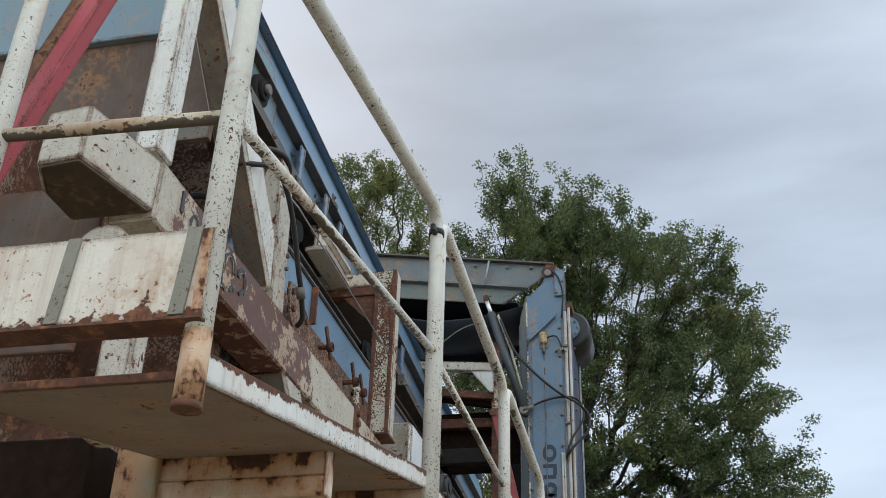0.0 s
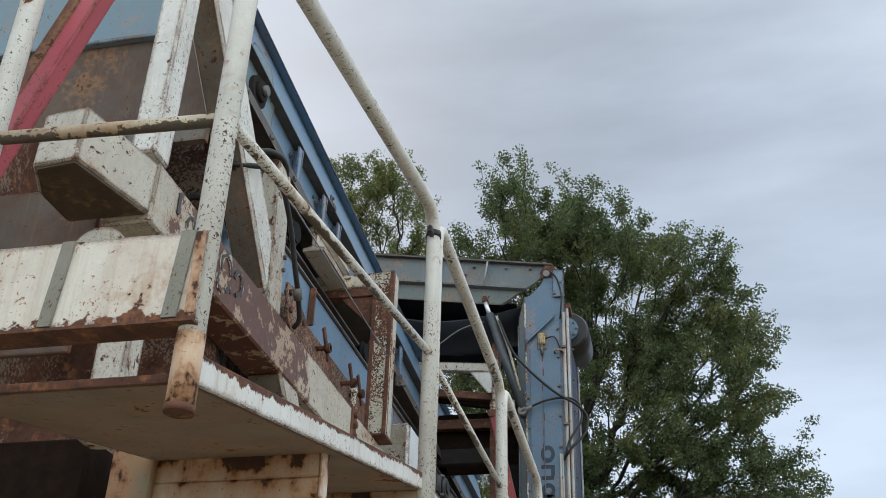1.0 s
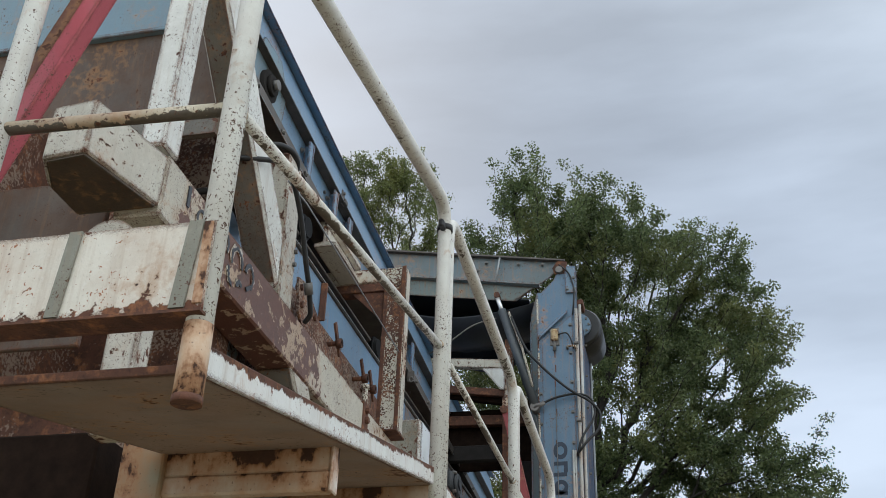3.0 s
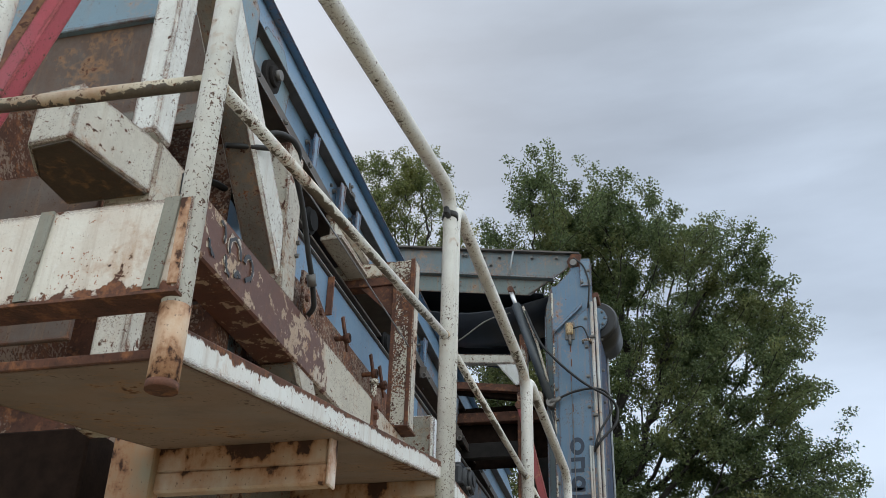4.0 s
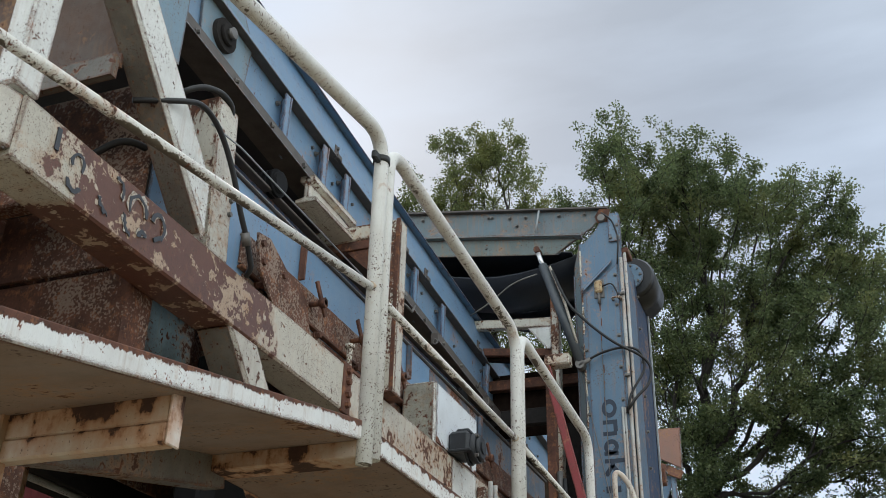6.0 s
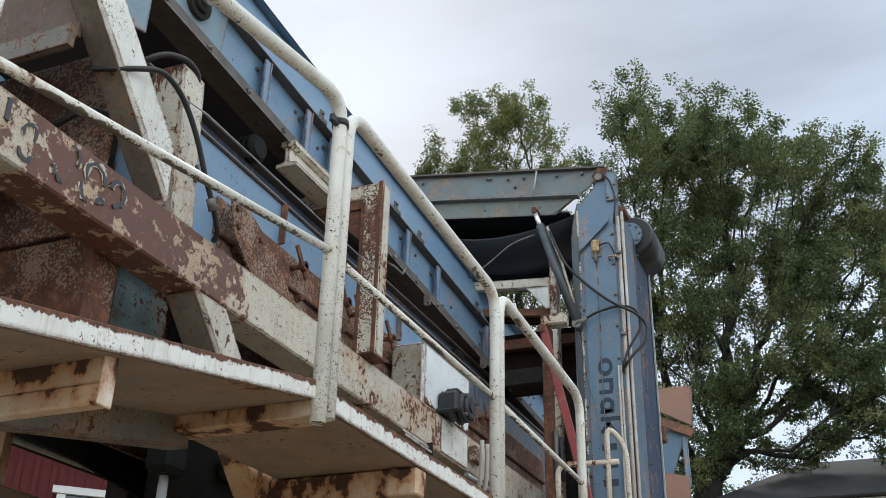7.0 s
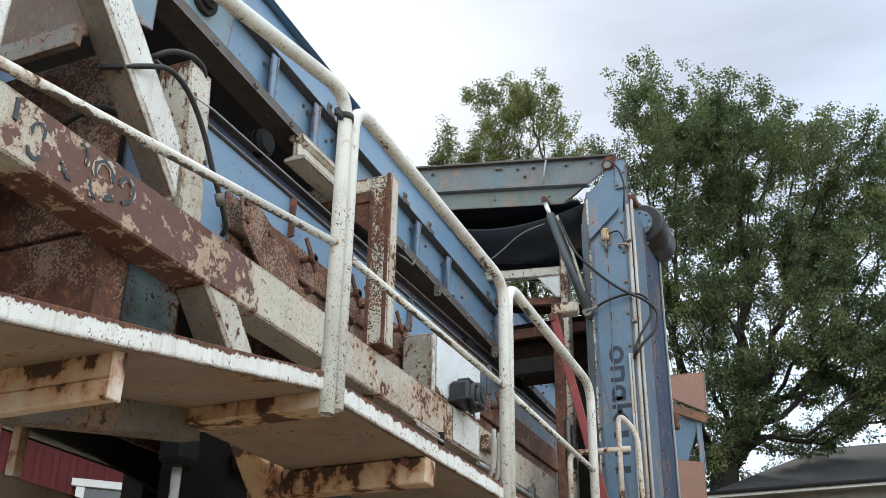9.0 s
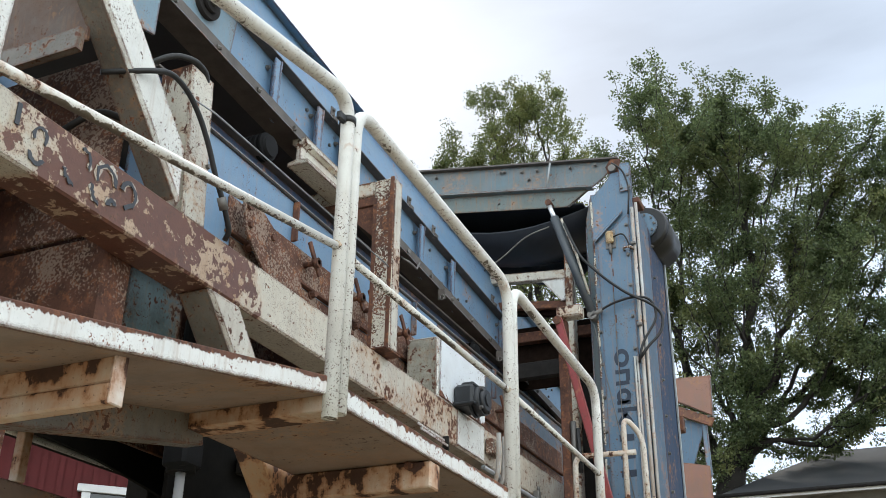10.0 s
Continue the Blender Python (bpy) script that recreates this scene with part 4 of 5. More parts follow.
# ---- upper conveyor ----
def conveyor():
    t = thing("belt_conveyor", (-1.9, 6, 4.8), "long blue belt conveyor with stiffened side plates", "conveyor")

    def z_at(y, z5):
        return z5 - 0.072 * (y - 5.0)

    ya, yb = 2.6, 9.6

    def run(name, sec, mat, label="", a=ya, b=yb):
        return part(name, prism(sec, (0, a, -0.072 * (a - 5)), (0, b, -0.072 * (b - 5)), (0, 0, 1)), mat, t, label)

    # with up = z and the run along +y, the section's side axis is -x
    def sec(pts):
        return [(-x, z) for x, z in pts]

    run("side_plate", sec([(-1.60, 4.84), (-1.59, 4.84), (-1.59, 5.25), (-1.60, 5.25)]), m_blue, "blue side plate")
    run("skirt_plate", sec([(-1.565, 5.232), (-1.555, 5.232), (-1.66, 5.62), (-1.67, 5.62)]), m_blue, "blue upper skirt plate")
    run("skirt_flange", sec([(-1.66, 5.612), (-1.60, 5.600), (-1.60, 5.606), (-1.66, 5.628)]), m_blue, "folded top edge")
    run("middle_flange", sec([(-1.589, 5.222), (-1.535, 5.222), (-1.535, 5.232), (-1.589, 5.232)]), m_flange, "dark middle flange")
    run("lower_flange", sec([(-1.62, 4.822), (-1.456, 4.822), (-1.456, 4.832), (-1.62, 4.832)]), m_flange, "dark lower flange")
    run("flange_lip", sec([(-1.455, 4.775), (-1.447, 4.775), (-1.447, 4.834), (-1.455, 4.834)]), m_flange, "brown-black bolted flange lip")
    # light along the lip and flange edges, painted as pale strips
    run("flange_edge", sec([(-1.4468, 4.772), (-1.4428, 4.772), (-1.4428, 4.778), (-1.4468, 4.778)]), m_fold, "pale strip for the lit lip edge")
    run("flange_edge", sec([(-1.5348, 5.221), (-1.531, 5.221), (-1.531, 5.227), (-1.5348, 5.227)]), m_fold, "pale strip for the lit flange edge")
    run("belt", sec([(-2.7, 4.95), (-1.62, 4.95), (-1.62, 4.97), (-2.7, 4.97)]), m_belt, "black belt")
    run("far_side_plate", sec([(-2.76, 4.84), (-2.75, 4.84), (-2.75, 5.6), (-2.76, 5.6)]), m_blue)
    for i, y in enumerate(np.arange(2.9, 9.4, 0.33)):
        place("bolt", bolt_me, t, m=Matrix.Translation((-1.440, y, z_at(y, 4.803))) @ pose(0, 0, 0, 0, 90, 20 * i))
    for i, y in enumerate((4.18, 4.62, 4.9, 5.95, 6.45, 7.4, 8.2)):
        lo, hi = z_at(y, 4.835), z_at(y, 5.22)
        s = part("stiffener", plate([(-1.588, y, lo), (-1.545, y, lo), (-1.53, y, hi), (-1.588, y, hi)], 0.012), m_blue, t)
        part("stiffener_flange", box(-1.548, -1.535, y - 0.045, y, lo, hi, 0.002), m_blue, s)
        bolts(s, [(-1.575, y - 0.05, hi - 0.06), (-1.575, y + 0.05, hi - 0.06)], (1, 0, 0))
    # pressed dents and bolts of the web
    spots = []
    for k in range(44):
        y = 3.1 + 6.0 * random.random()
        spots.append((-1.586, y, z_at(y, 4.9 + 0.28 * random.random())))
    bolts(t, spots, (1, 0, 0))
    # skirt clamps
    for y in (4.75, 5.75, 6.13, 7.2):
        c = part("skirt_clamp", joined(box(-1.548, -1.525, y - 0.025, y + 0.025, z_at(y, 5.232), z_at(y, 5.262), 0.003), box(-1.556, -1.548, y - 0.022, y + 0.022, z_at(y, 5.23), z_at(y, 5.33), 0.002)), m_flange, t, "dark skirt clamp")
        bolts(c, [(-1.545, y, z_at(y, 5.31))], (1, 0, 0))
    # head drum with bearing, and idlers in the gap below
    hub = part("bearing", joined(tube([(-1.62, 3.58, 5.22), (-1.55, 3.58, 5.22)], 0.085, 24), tube([(-1.56, 3.58, 5.22), (-1.53, 3.58, 5.22)], 0.055, 20)), m_dark, t, "dark flange bearing")
    part("shaft", tube([(-1.54, 3.58, 5.22), (-1.505, 3.58, 5.22)], 0.028, 16), m_bolt, hub, "worn steel shaft end")
    part("bearing_plate", plate([(-1.575, 3.42, 5.05), (-1.575, 3.80, 5.02), (-1.575, 3.84, 5.36), (-1.575, 3.72, 5.50), (-1.575, 3.50, 5.48), (-1.575, 3.40, 5.30)], 0.012), m_blue_old, t, "worn blue bearing plate")
    for y in (4.08, 5.4, 6.7):
        zz = 4.69 - 0.06 * (y - 4)
        d = part("return_idler", tube([(-1.47, y, zz), (-2.6, y, zz)], 0.055, 18), m_jack, t, "black return idler")
        for k in range(4):
            part("idler_disc", tube([(-1.49 - 0.03 * k, y, zz), (-1.505 - 0.03 * k, y, zz)], 0.072, 18), m_jack, d)
    for y in (5.05, 6.0, 7.0):
        lug = part("lug", box(-1.447, -1.40, y - 0.006, y + 0.006, z_at(y, 4.70), z_at(y, 4.775), 0.002), m_flange, t, "small lug with a ring")
        ring = [(-1.415 + 0.014 * math.cos(a), y - 0.016, z_at(y, 4.71) + 0.018 * math.sin(a)) for a in np.arange(0, 6.4, 0.5)]
        part("ring", tube(ring, 0.004, 6), m_bolt, lug)
    part("chain", tube([(-1.50, 5.52, 4.74), (-1.44, 5.56, 4.70), (-1.44, 5.66, 4.70), (-1.44, 5.7, 4.76)], 0.008, 6), m_bolt, t)
    return t


conveyor()


def frame_hoses():
    t = thing("hydraulic_hose", (-1.15, 3.3, 3.8), "black hydraulic hose looping over the short post", "hose")
    part("hose", tube([(-1.26, 2.72, 4.16), (-1.14, 2.833, 4.208), (-1.12, 2.922, 4.255), (-1.12, 3.029, 4.236), (-1.12, 3.113, 4.173), (-1.12, 3.184, 4.088), (-1.12, 3.253, 3.975), (-1.12, 3.311, 3.906), (-1.13, 3.385, 3.813), (-1.16, 3.40, 3.79)], 0.011, 10, 0.05), m_black, t)
    part("second_hose", tube([(-1.30, 2.94, 4.34), (-1.21, 3.02, 4.43), (-1.18, 3.12, 4.455), (-1.18, 3.19, 4.44), (-1.20, 3.22, 4.40), (-1.30, 3.24, 4.36)], 0.0125, 10, 0.05), m_black, t)
    part("fitting", tube([(-1.123, 3.30, 3.92), (-1.125, 3.33, 3.88)], 0.019, 8), m_bolt, t)
    part("third_hose", tube([(-1.60, 2.86, 4.05), (-1.42, 2.90, 4.16), (-1.34, 3.0, 4.13), (-1.32, 3.12, 3.98), (-1.32, 3.2, 3.80)], 0.014, 10, 0.1), m_black, t)
    return t


frame_hoses()


# ---- electric box and motor ----
def electric_box():
    t = thing("control_cabinet", (-1.33, 5.9, 3.8), "white steel control cabinet with scuffed front", "cabinet")
    part("body", box(-1.41, -1.21, 5.50, 6.19, 3.80, 4.17, 0.008), m_white, t)
    part("lid", box(-1.209, -1.201, 5.515, 6.175, 3.815, 4.16, 0.004), m_clean, t, "clean white lid")
    part("end_panel", box(-1.40, -1.22, 5.488, 5.499, 3.81, 4.16, 0.003), m_end, t, "sooty speckled end panel")
    return t


electric_box()


def motor():
    t = thing("electric_motor", (-1.1, 5.75, 3.8), "black gear motor on the chassis beam", "motor")
    yc, zc = 5.78, 3.845
    body = part("housing", joined(box(-1.198, -1.075, yc - 0.10, yc + 0.085, 3.80, zc + 0.085, 0.018), tube([(-1.10, yc, zc), (-1.045, yc, zc)], 0.085, 24)), m_motor, t)
    part("flange_ring", tube([(-1.106, yc, zc), (-1.094, yc, zc)], 0.094, 28), m_motor, body)
    part("foot", box(-1.195, -1.06, yc - 0.115, yc + 0.10, 3.802, 3.818, 0.004), m_motor, body)
    cover = part("end_cover", joined(tube([(-1.046, yc, zc), (-1.025, yc, zc)], 0.078, 24, 0, 0.06), tube([(-1.026, yc, zc), (-1.016, yc, zc)], 0.035, 16)), m_motor, t)
    bolts(cover, [(-1.040, yc + 0.078 * math.cos(a), zc + 0.078 * math.sin(a)) for a in (0.8, 2.3, 3.9, 5.5)], (1, 0, 0))
    part("terminal_box", box(-1.17, -1.09, yc - 0.05, yc + 0.05, zc + 0.085, zc + 0.112, 0.008), m_motor, t)
    part("cable", tube([(-1.13, yc + 0.09, 3.93), (-1.13, yc + 0.16, 3.95), (-1.15, yc + 0.19, 3.88), (-1.19, yc + 0.20, 3.84)], 0.010, 8, 0.03), m_black, t)
    return t


motor()


def beam_fittings():
    t = thing("beam_clip", (-1.17, 5.3, 3.55), "white slotted clip under the beam", "clip")
    for k in range(2):
        part("slot_bar", bar((-1.165 + 0.02 * k, 5.16, 3.555 - 0.03 * k), (-1.165 + 0.02 * k, 5.50, 3.55 - 0.03 * k), 0.008, 0.016, (0, 0, 1), 0.002), m_white, t)
    part("clip_end", box(-1.176, -1.14, 5.495, 5.51, 3.50, 3.575, 0.002), m_dark, t)
    p = thing("hydraulic_pipe", (-1.165, 6.9, 3.5), "grey hydraulic pipe clamped along the beam", "pipe")
    part("pipe", tube([(-1.165, 6.05, 3.54), (-1.165, 8.8, 3.54)], 0.014, 10), m_pipe, p)
    for y in (6.45, 6.95, 7.5, 8.1):
        part("pipe_clamp", joined(box(-1.179, -1.14, y, y + 0.05, 3.515, 3.60, 0.004), tube([(-1.15, y + 0.025, 3.60), (-1.15, y + 0.025, 3.63)], 0.012, 6)), m_bolt, p)
    v = thing("hydraulic_valve", (-1.13, 6.2, 3.6), "grey hydraulic couplings on the beam", "valve")
    part("block", box(-1.178, -1.13, 6.12, 6.26, 3.64, 3.73, 0.005), m_rust_paint, v)
    for dy in (0.0, 0.09):
        part("coupling", tube([(-1.10, 6.14 + dy, 3.76), (-1.10, 6.14 + dy, 3.66), (-1.12, 6.16 + dy, 3.50), (-1.2, 6.2 + dy, 3.4)], 0.014, 10, 0.05), m_tube, v)
    return t


beam_fittings()


# ---- folding side conveyor: tower and boom ----
TY = 7.15


def tower():
    t = thing("folding_conveyor", (-0.6, 7.6, GROUND), "tall blue folding side conveyor with a hinged boom", "conveyor")
    y = TY
    outline = [(-0.735, 2.2), (-0.415, 2.2), (-0.415, 6.00), (-0.425, 6.05), (-0.545, 6.06), (-0.60, 5.93), (-0.70, 5.83), (-0.735, 5.83)]
    side = part("side_plate", plate([(a, y, b) for a, b in outline], 0.012), m_sheet, t, "blue side plate")
    part("left_flange", plate([(-0.735, y, 2.2), (-0.735, y, 5.83), (-0.79, y + 0.05, 5.66), (-0.79, y + 0.05, 2.2)], 0.008), m_fold, t, "chalky folded edge of the side plate")
    part("back_plate", box(-0.80, -0.79, y + 0.05, y + 0.85, 2.2, 5.6, 0.003), m_blue2, t)
    part("front_skin", box(-0.425, -0.415, y + 0.10, y + 0.42, 2.2, 5.72, 0.003), m_skin, t, "weathered blue outer skin, shade in its tone")
    # rear half in the darker copy, for the shadow gradient
    part("rear_skin", box(-0.425, -0.417, y + 0.43, y + 0.90, 2.2, 5.70, 0.003), m_skin2, t, "rear skin, its shade put into the navy")
    part("far_side_plate", plate([(a, y + 0.90, b) for a, b in outline], 0.012), m_blue2, t)
    part("edge_rail", box(-0.414, -0.400, y + 0.885, y + 0.905, 2.2, 5.70, 0.002), m_pipe, t, "bright edge rail")
    part("belt_run", box(-0.70, -0.69, y + 0.08, y + 0.86, 2.2, 5.75, 0.002), m_belt, t, "black belt inside the tower")
    hp = part("hinge_plate", box(-0.505, -0.42, y - 0.020, y - 0.008, 5.80, 6.02, 0.004), m_blue2, t, "bolted hinge plate")
    bolts(hp, [(-0.49, y - 0.026, 5.83), (-0.435, y - 0.026, 5.83), (-0.435, y - 0.026, 5.93)], (0, -1, 0))
    part("hinge_pin", tube([(-0.55, y + 0.02, 6.012), (-0.55, y - 0.035, 6.012)], 0.028, 14), m_bolt, t, "greasy hinge pin")
    part("fold_line", plate([(-0.735, y - 0.001, 5.40), (-0.70, y - 0.03, 5.43), (-0.50, y - 0.03, 5.62), (-0.50, y - 0.001, 5.66), (-0.72, y - 0.001, 5.45)], 0.003), m_blue2, t)
    # lower overlay sheet, a little proud
    part("lower_sheet", plate([(-0.70, y - 0.012, 2.3), (-0.455, y - 0.012, 2.3), (-0.455, y - 0.012, 5.62), (-0.70, y - 0.012, 5.40)], 0.008), m_sheet, t, "overlaid blue sheet")
    for k in range(14):
        za = 2.5 + 0.235 * k
        part("weld_seam", bar((-0.728 + 0.003 * math.sin(k * 2.3), y - 0.003, za), (-0.728 + 0.004 * math.sin(k * 1.7 + 1), y - 0.003, za + 0.12 + 0.10 * abs(math.sin(k * 1.3))), 0.012 + 0.004 * math.sin(k * 3.1), 0.008, (0, -1, 0), 0.002), m_rust_paint, side, "rusty weld seam")
    # vertical pipes
    for k, (px, r, top) in enumerate(((-0.480, 0.008, 4.50), (-0.465, 0.008, 4.50), (-0.428, 0.013, 5.66), (-0.398, 0.011, 5.70))):
        part("pipe", tube([(px, y - 0.028 + 0.012 * k, 2.3), (px, y - 0.028 + 0.012 * k, top)], r, 10), m_tube, t, "thin vertical pipe")
    for z in (3.3, 4.72, 5.35):
        part("pipe_clip", box(-0.448, -0.412, y - 0.036, y - 0.010, z, z + 0.02, 0.003), m_bolt, t)
    spots = []
    for z in np.arange(2.8, 5.5, 0.24):
        spots += [(-0.715, y - 0.008, z), (-0.475, y - 0.022, z + 0.08)]
    bolts(side, spots, (0, -1, 0))
    bolts(t, [(-0.408, y + 0.5, z) for z in np.arange(2.6, 5.6, 0.27)], (1, 0, 0))
    # position lamp
    lamp = part("position_lamp", box(-0.625, -0.57, y - 0.055, y - 0.02, 5.38, 5.48, 0.012), m_lamp, t, "yellowed plastic position lamp")
    part("lamp_bracket", box(-0.635, -0.56, y - 0.021, y - 0.012, 5.35, 5.50, 0.003), m_bolt, lamp)
    part("lamp_stem", tube([(-0.598, y - 0.035, 5.38), (-0.598, y - 0.035, 5.30)], 0.012, 8), m_bolt, lamp)
    part("lamp_cable", tube([(-0.57, y - 0.04, 5.43), (-0.50, y - 0.04, 5.45), (-0.47, y - 0.04, 5.39), (-0.45, y - 0.03, 5.31)], 0.006, 6, 0.04), m_black, lamp)
    for k in range(9):
        part("rust_run", box(-0.603 + 0.004 * math.sin(k * 1.9), -0.595 + 0.004 * math.sin(k * 1.9), y - 0.0135, y - 0.012, 5.25 - 0.12 * k, 5.31 - 0.12 * k, 0.0), m_rust, side)
    # small handle
    part("handle", tube([(-0.50, y - 0.012, 5.32), (-0.50, y - 0.06, 5.32), (-0.44, y - 0.06, 5.32), (-0.44, y - 0.012, 5.32)], 0.009, 8, 0.03), m_rust_paint, t)
    # drum at the shoulder
    drum = part("head_drum", joined(tube([(-0.455, y + 0.55, 5.755), (-0.455, y + 0.95, 5.755)], 0.182, 36), tube([(-0.455, y + 0.51, 5.755), (-0.455, y + 0.55, 5.755)], 0.16, 30, 0, 0.182)), m_drum, t, "black rubber-lagged drum")
    disc = part("drum_plate", tube([(-0.46, y + 0.485, 5.755), (-0.46, y + 0.508, 5.755)], 0.105, 28), m_blue2, t)
    bolts(disc, [(-0.46 + 0.085 * math.cos(a), y + 0.48, 5.755 + 0.085 * math.sin(a)) for a in np.arange(0, 6.2, 0.7)], (0, -1, 0))
    part("drum_bracket", box(-0.425, -0.37, y + 0.0, y + 0.16, 5.70, 5.745, 0.006), m_rust, t, "rust-red bracket")
    # hoses on the tower
    part("hose", tube([(-0.93, y - 0.07, 5.60), (-0.86, y - 0.08, 5.41), (-0.807, y - 0.08, 5.288), (-0.65, y - 0.09, 5.098), (-0.483, y - 0.08, 4.944), (-0.34, y - 0.04, 4.87), (-0.27, y + 0.02, 4.80), (-0.28, y + 0.0, 4.66), (-0.38, y - 0.03, 4.56), (-0.44, y - 0.03, 4.48)], 0.010, 10, 0.12), m_black, t, "black hydraulic hose")
    part("hose", tube([(-0.74, y - 0.05, 4.84), (-0.62, y - 0.06, 4.90), (-0.46, y - 0.06, 4.93), (-0.34, y - 0.02, 4.92), (-0.30, y + 0.0, 4.78), (-0.42, y - 0.035, 4.58), (-0.448, y - 0.03, 4.45)], 0.009, 10, 0.12), m_black, t, "black hydraulic hose")
    part("hose_fitting", tube([(-0.76, y - 0.05, 4.83), (-0.68, y - 0.055, 4.87)], 0.018, 8), m_bolt, t)
    part("cable", tube([(-0.55, y - 0.02, 6.06), (-0.47, y - 0.03, 5.98), (-0.43, y - 0.03, 5.82), (-0.45, y - 0.03, 5.60)], 0.007, 6, 0.06), m_black, t)
    part("stay_wire", tube([(-0.755, y - 0.03, 4.78), (-0.60, y - 0.03, 3.9), (-0.47, y - 0.03, 3.0)], 0.0035, 5), m_bolt, t)
    part("stay_wire", tube([(-0.60, y - 0.03, 5.0), (-0.585, y - 0.03, 3.2)], 0.003, 5), m_bolt, t)
    # maker's name as plain navy shapes
    lx, ly = -0.575, y - 0.0145

    def ring(zc, w, h, hole, name="name_shape"):
        bm = bmesh.new()
        outer = [bm.verts.new((lx + w * math.cos(a), ly, zc + h * math.sin(a))) for a in np.arange(0, 6.28, 0.2618)]
        inner = [bm.verts.new((lx + w * hole * math.cos(a), ly, zc + h * hole * 0.95 * math.sin(a))) for a in np.arange(0, 6.28, 0.2618)]
        n = len(outer)
        for i in range(n):
            bm.faces.new((outer[i], outer[(i + 1) % n], inner[(i + 1) % n], inner[i]))
        got = bmesh.ops.extrude_face_region(bm, geom=list(bm.faces))
        bmesh.ops.translate(bm, vec=(0, 0.002, 0), verts=[v for v in got["geom"] if isinstance(v, bmesh.types.BMVert)])
        bmesh.ops.recalc_face_normals(bm, faces=list(bm.faces))
        part(name, bm, m_navy, side)

    def block(x0, x1, z0, z1):
        part("name_shape", box(lx + x0, lx + x1, ly, ly + 0.002, z0, z1, 0.0), m_navy, side)

    ring(4.506, 0.052, 0.066, 0.52)
    block(-0.05, 0.05, 4.394, 4.422)
    block(-0.05, 0.044, 4.312, 4.340)
    block(0.022, 0.05, 4.340, 4.394)
    ring(4.232, 0.050, 0.054, 0.45)
    block(-0.05, 0.046, 4.174, 4.200)
    block(-0.05, 0.085, 4.122, 4.150)
    block(-0.012, 0.016, 4.096, 4.122)
    for way in (-1, 1):
        part("name_shape", bar((lx, ly + 0.001, 4.104), (lx + way * 0.046, ly + 0.001, 4.038), 0.03, 0.002, (0, -1, 0), 0.0), m_navy, side)
    for z in (3.92, 3.80, 3.68):
        block(-0.05, 0.05, z, z + 0.045)
    # boom, hinged at the pin and folded in over the plant
    px, pz = -0.55, 6.012
    slope = math.atan2(0.16, 1.0)
    d, up = Vector((-math.cos(slope), 0, math.sin(slope))), Vector((math.sin(slope), 0, math.cos(slope)))

    def at(s, h, yy):
        p = Vector((px, yy, pz)) + d * s + up * h
        return (p.x, p.y, p.z)

    web = [(-0.03, 0.10), (2.30, 0.09), (2.42, 0.02), (2.42, -0.10), (2.3, -0.30), (0.32, -0.28), (0.20, -0.16), (0.08, -0.05)]
    boom = part("boom", plate([at(s, h, y + 0.03) for s, h in web], 0.012), m_boom, t, "worn blue boom side plate")
    # blue far plate made dark, with its shade put in the colour
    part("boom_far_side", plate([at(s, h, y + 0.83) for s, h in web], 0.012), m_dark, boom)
    part("boom_belly", plate([at(0.22, -0.255, y + 0.045), at(2.30, -0.275, y + 0.045), at(2.30, -0.275, y + 0.82), at(0.22, -0.255, y + 0.82)], 0.01), m_belt, boom, "black belt under the boom")
    part("boom_lip", prism([(-0.03, -0.006), (0.03, -0.006), (0.03, 0.008), (-0.03, 0.008)], at(-0.03, 0.10, y + 0.02), at(2.32, 0.095, y + 0.02)), m_flange, boom, "dark folded lip")
    part("boom_ledge", prism([(-0.035, -0.008), (0.035, -0.008), (0.035, 0.008), (-0.035, 0.008)], at(0.14, -0.145, y - 0.005), at(2.30, -0.155, y - 0.005)), m_fold, boom, "grimy ledge strip")
    part("boom_lower_strip", plate([at(0.18, -0.155, y + 0.006), at(2.32, -0.165, y + 0.006), at(2.30, -0.305, y + 0.022), at(0.34, -0.285, y + 0.022)], 0.008), m_ledge, boom)
    part("boom_cross_tie", tube([at(2.2, -0.02, y + 0.04), at(2.2, -0.02, y + 0.82)], 0.05, 16), m_dark, boom)
    part("pin_plate", plate([at(-0.05, 0.09, y - 0.002), at(0.03, 0.09, y - 0.002), at(0.06, 0.02, y - 0.002), at(0.03, -0.035, y - 0.002), at(-0.05, -0.02, y - 0.002)], 0.010), m_rust, boom, "rusty pin plate")
    rod = part("boom_rod", tube([at(0.50, 0.075, y - 0.03), at(0.50, -0.15, y - 0.03)], 0.008, 8), m_pipe, boom)
    bolts(boom, [at(s, h, y + 0.012) for s, h in ((0.15, 0.06), (0.35, 0.05), (0.62, 0.045), (0.75, 0.04), (0.68, -0.03), (0.9, 0.05), (0.93, 0.05), (1.5, 0.04), (0.45, -0.22), (0.9, -0.23), (1.4, -0.23))], (0, -1, 0))
    # sagging belt under the boom
    bm = bmesh.new()
    rows = []
    for i in range(13):
        u = i / 12
        s = 0.06 + 2.2 * u
        sag = -0.20 - 0.30 * math.sin(math.pi * min(1, u * 1.1)) * (1 - 0.35 * u)
        rows.append([bm.verts.new(at(s, sag - 0.10 * math.sin(math.pi * v) * (1 if i else 0.3), y + 0.10 + 0.66 * v)) for v in (0, 0.25, 0.5, 0.75, 1)])
    for a, b in zip(rows, rows[1:]):
        for k in range(4):
            bm.faces.new((a[k], a[k + 1], b[k + 1], b[k]))
    got = bmesh.ops.extrude_face_region(bm, geom=list(bm.faces))
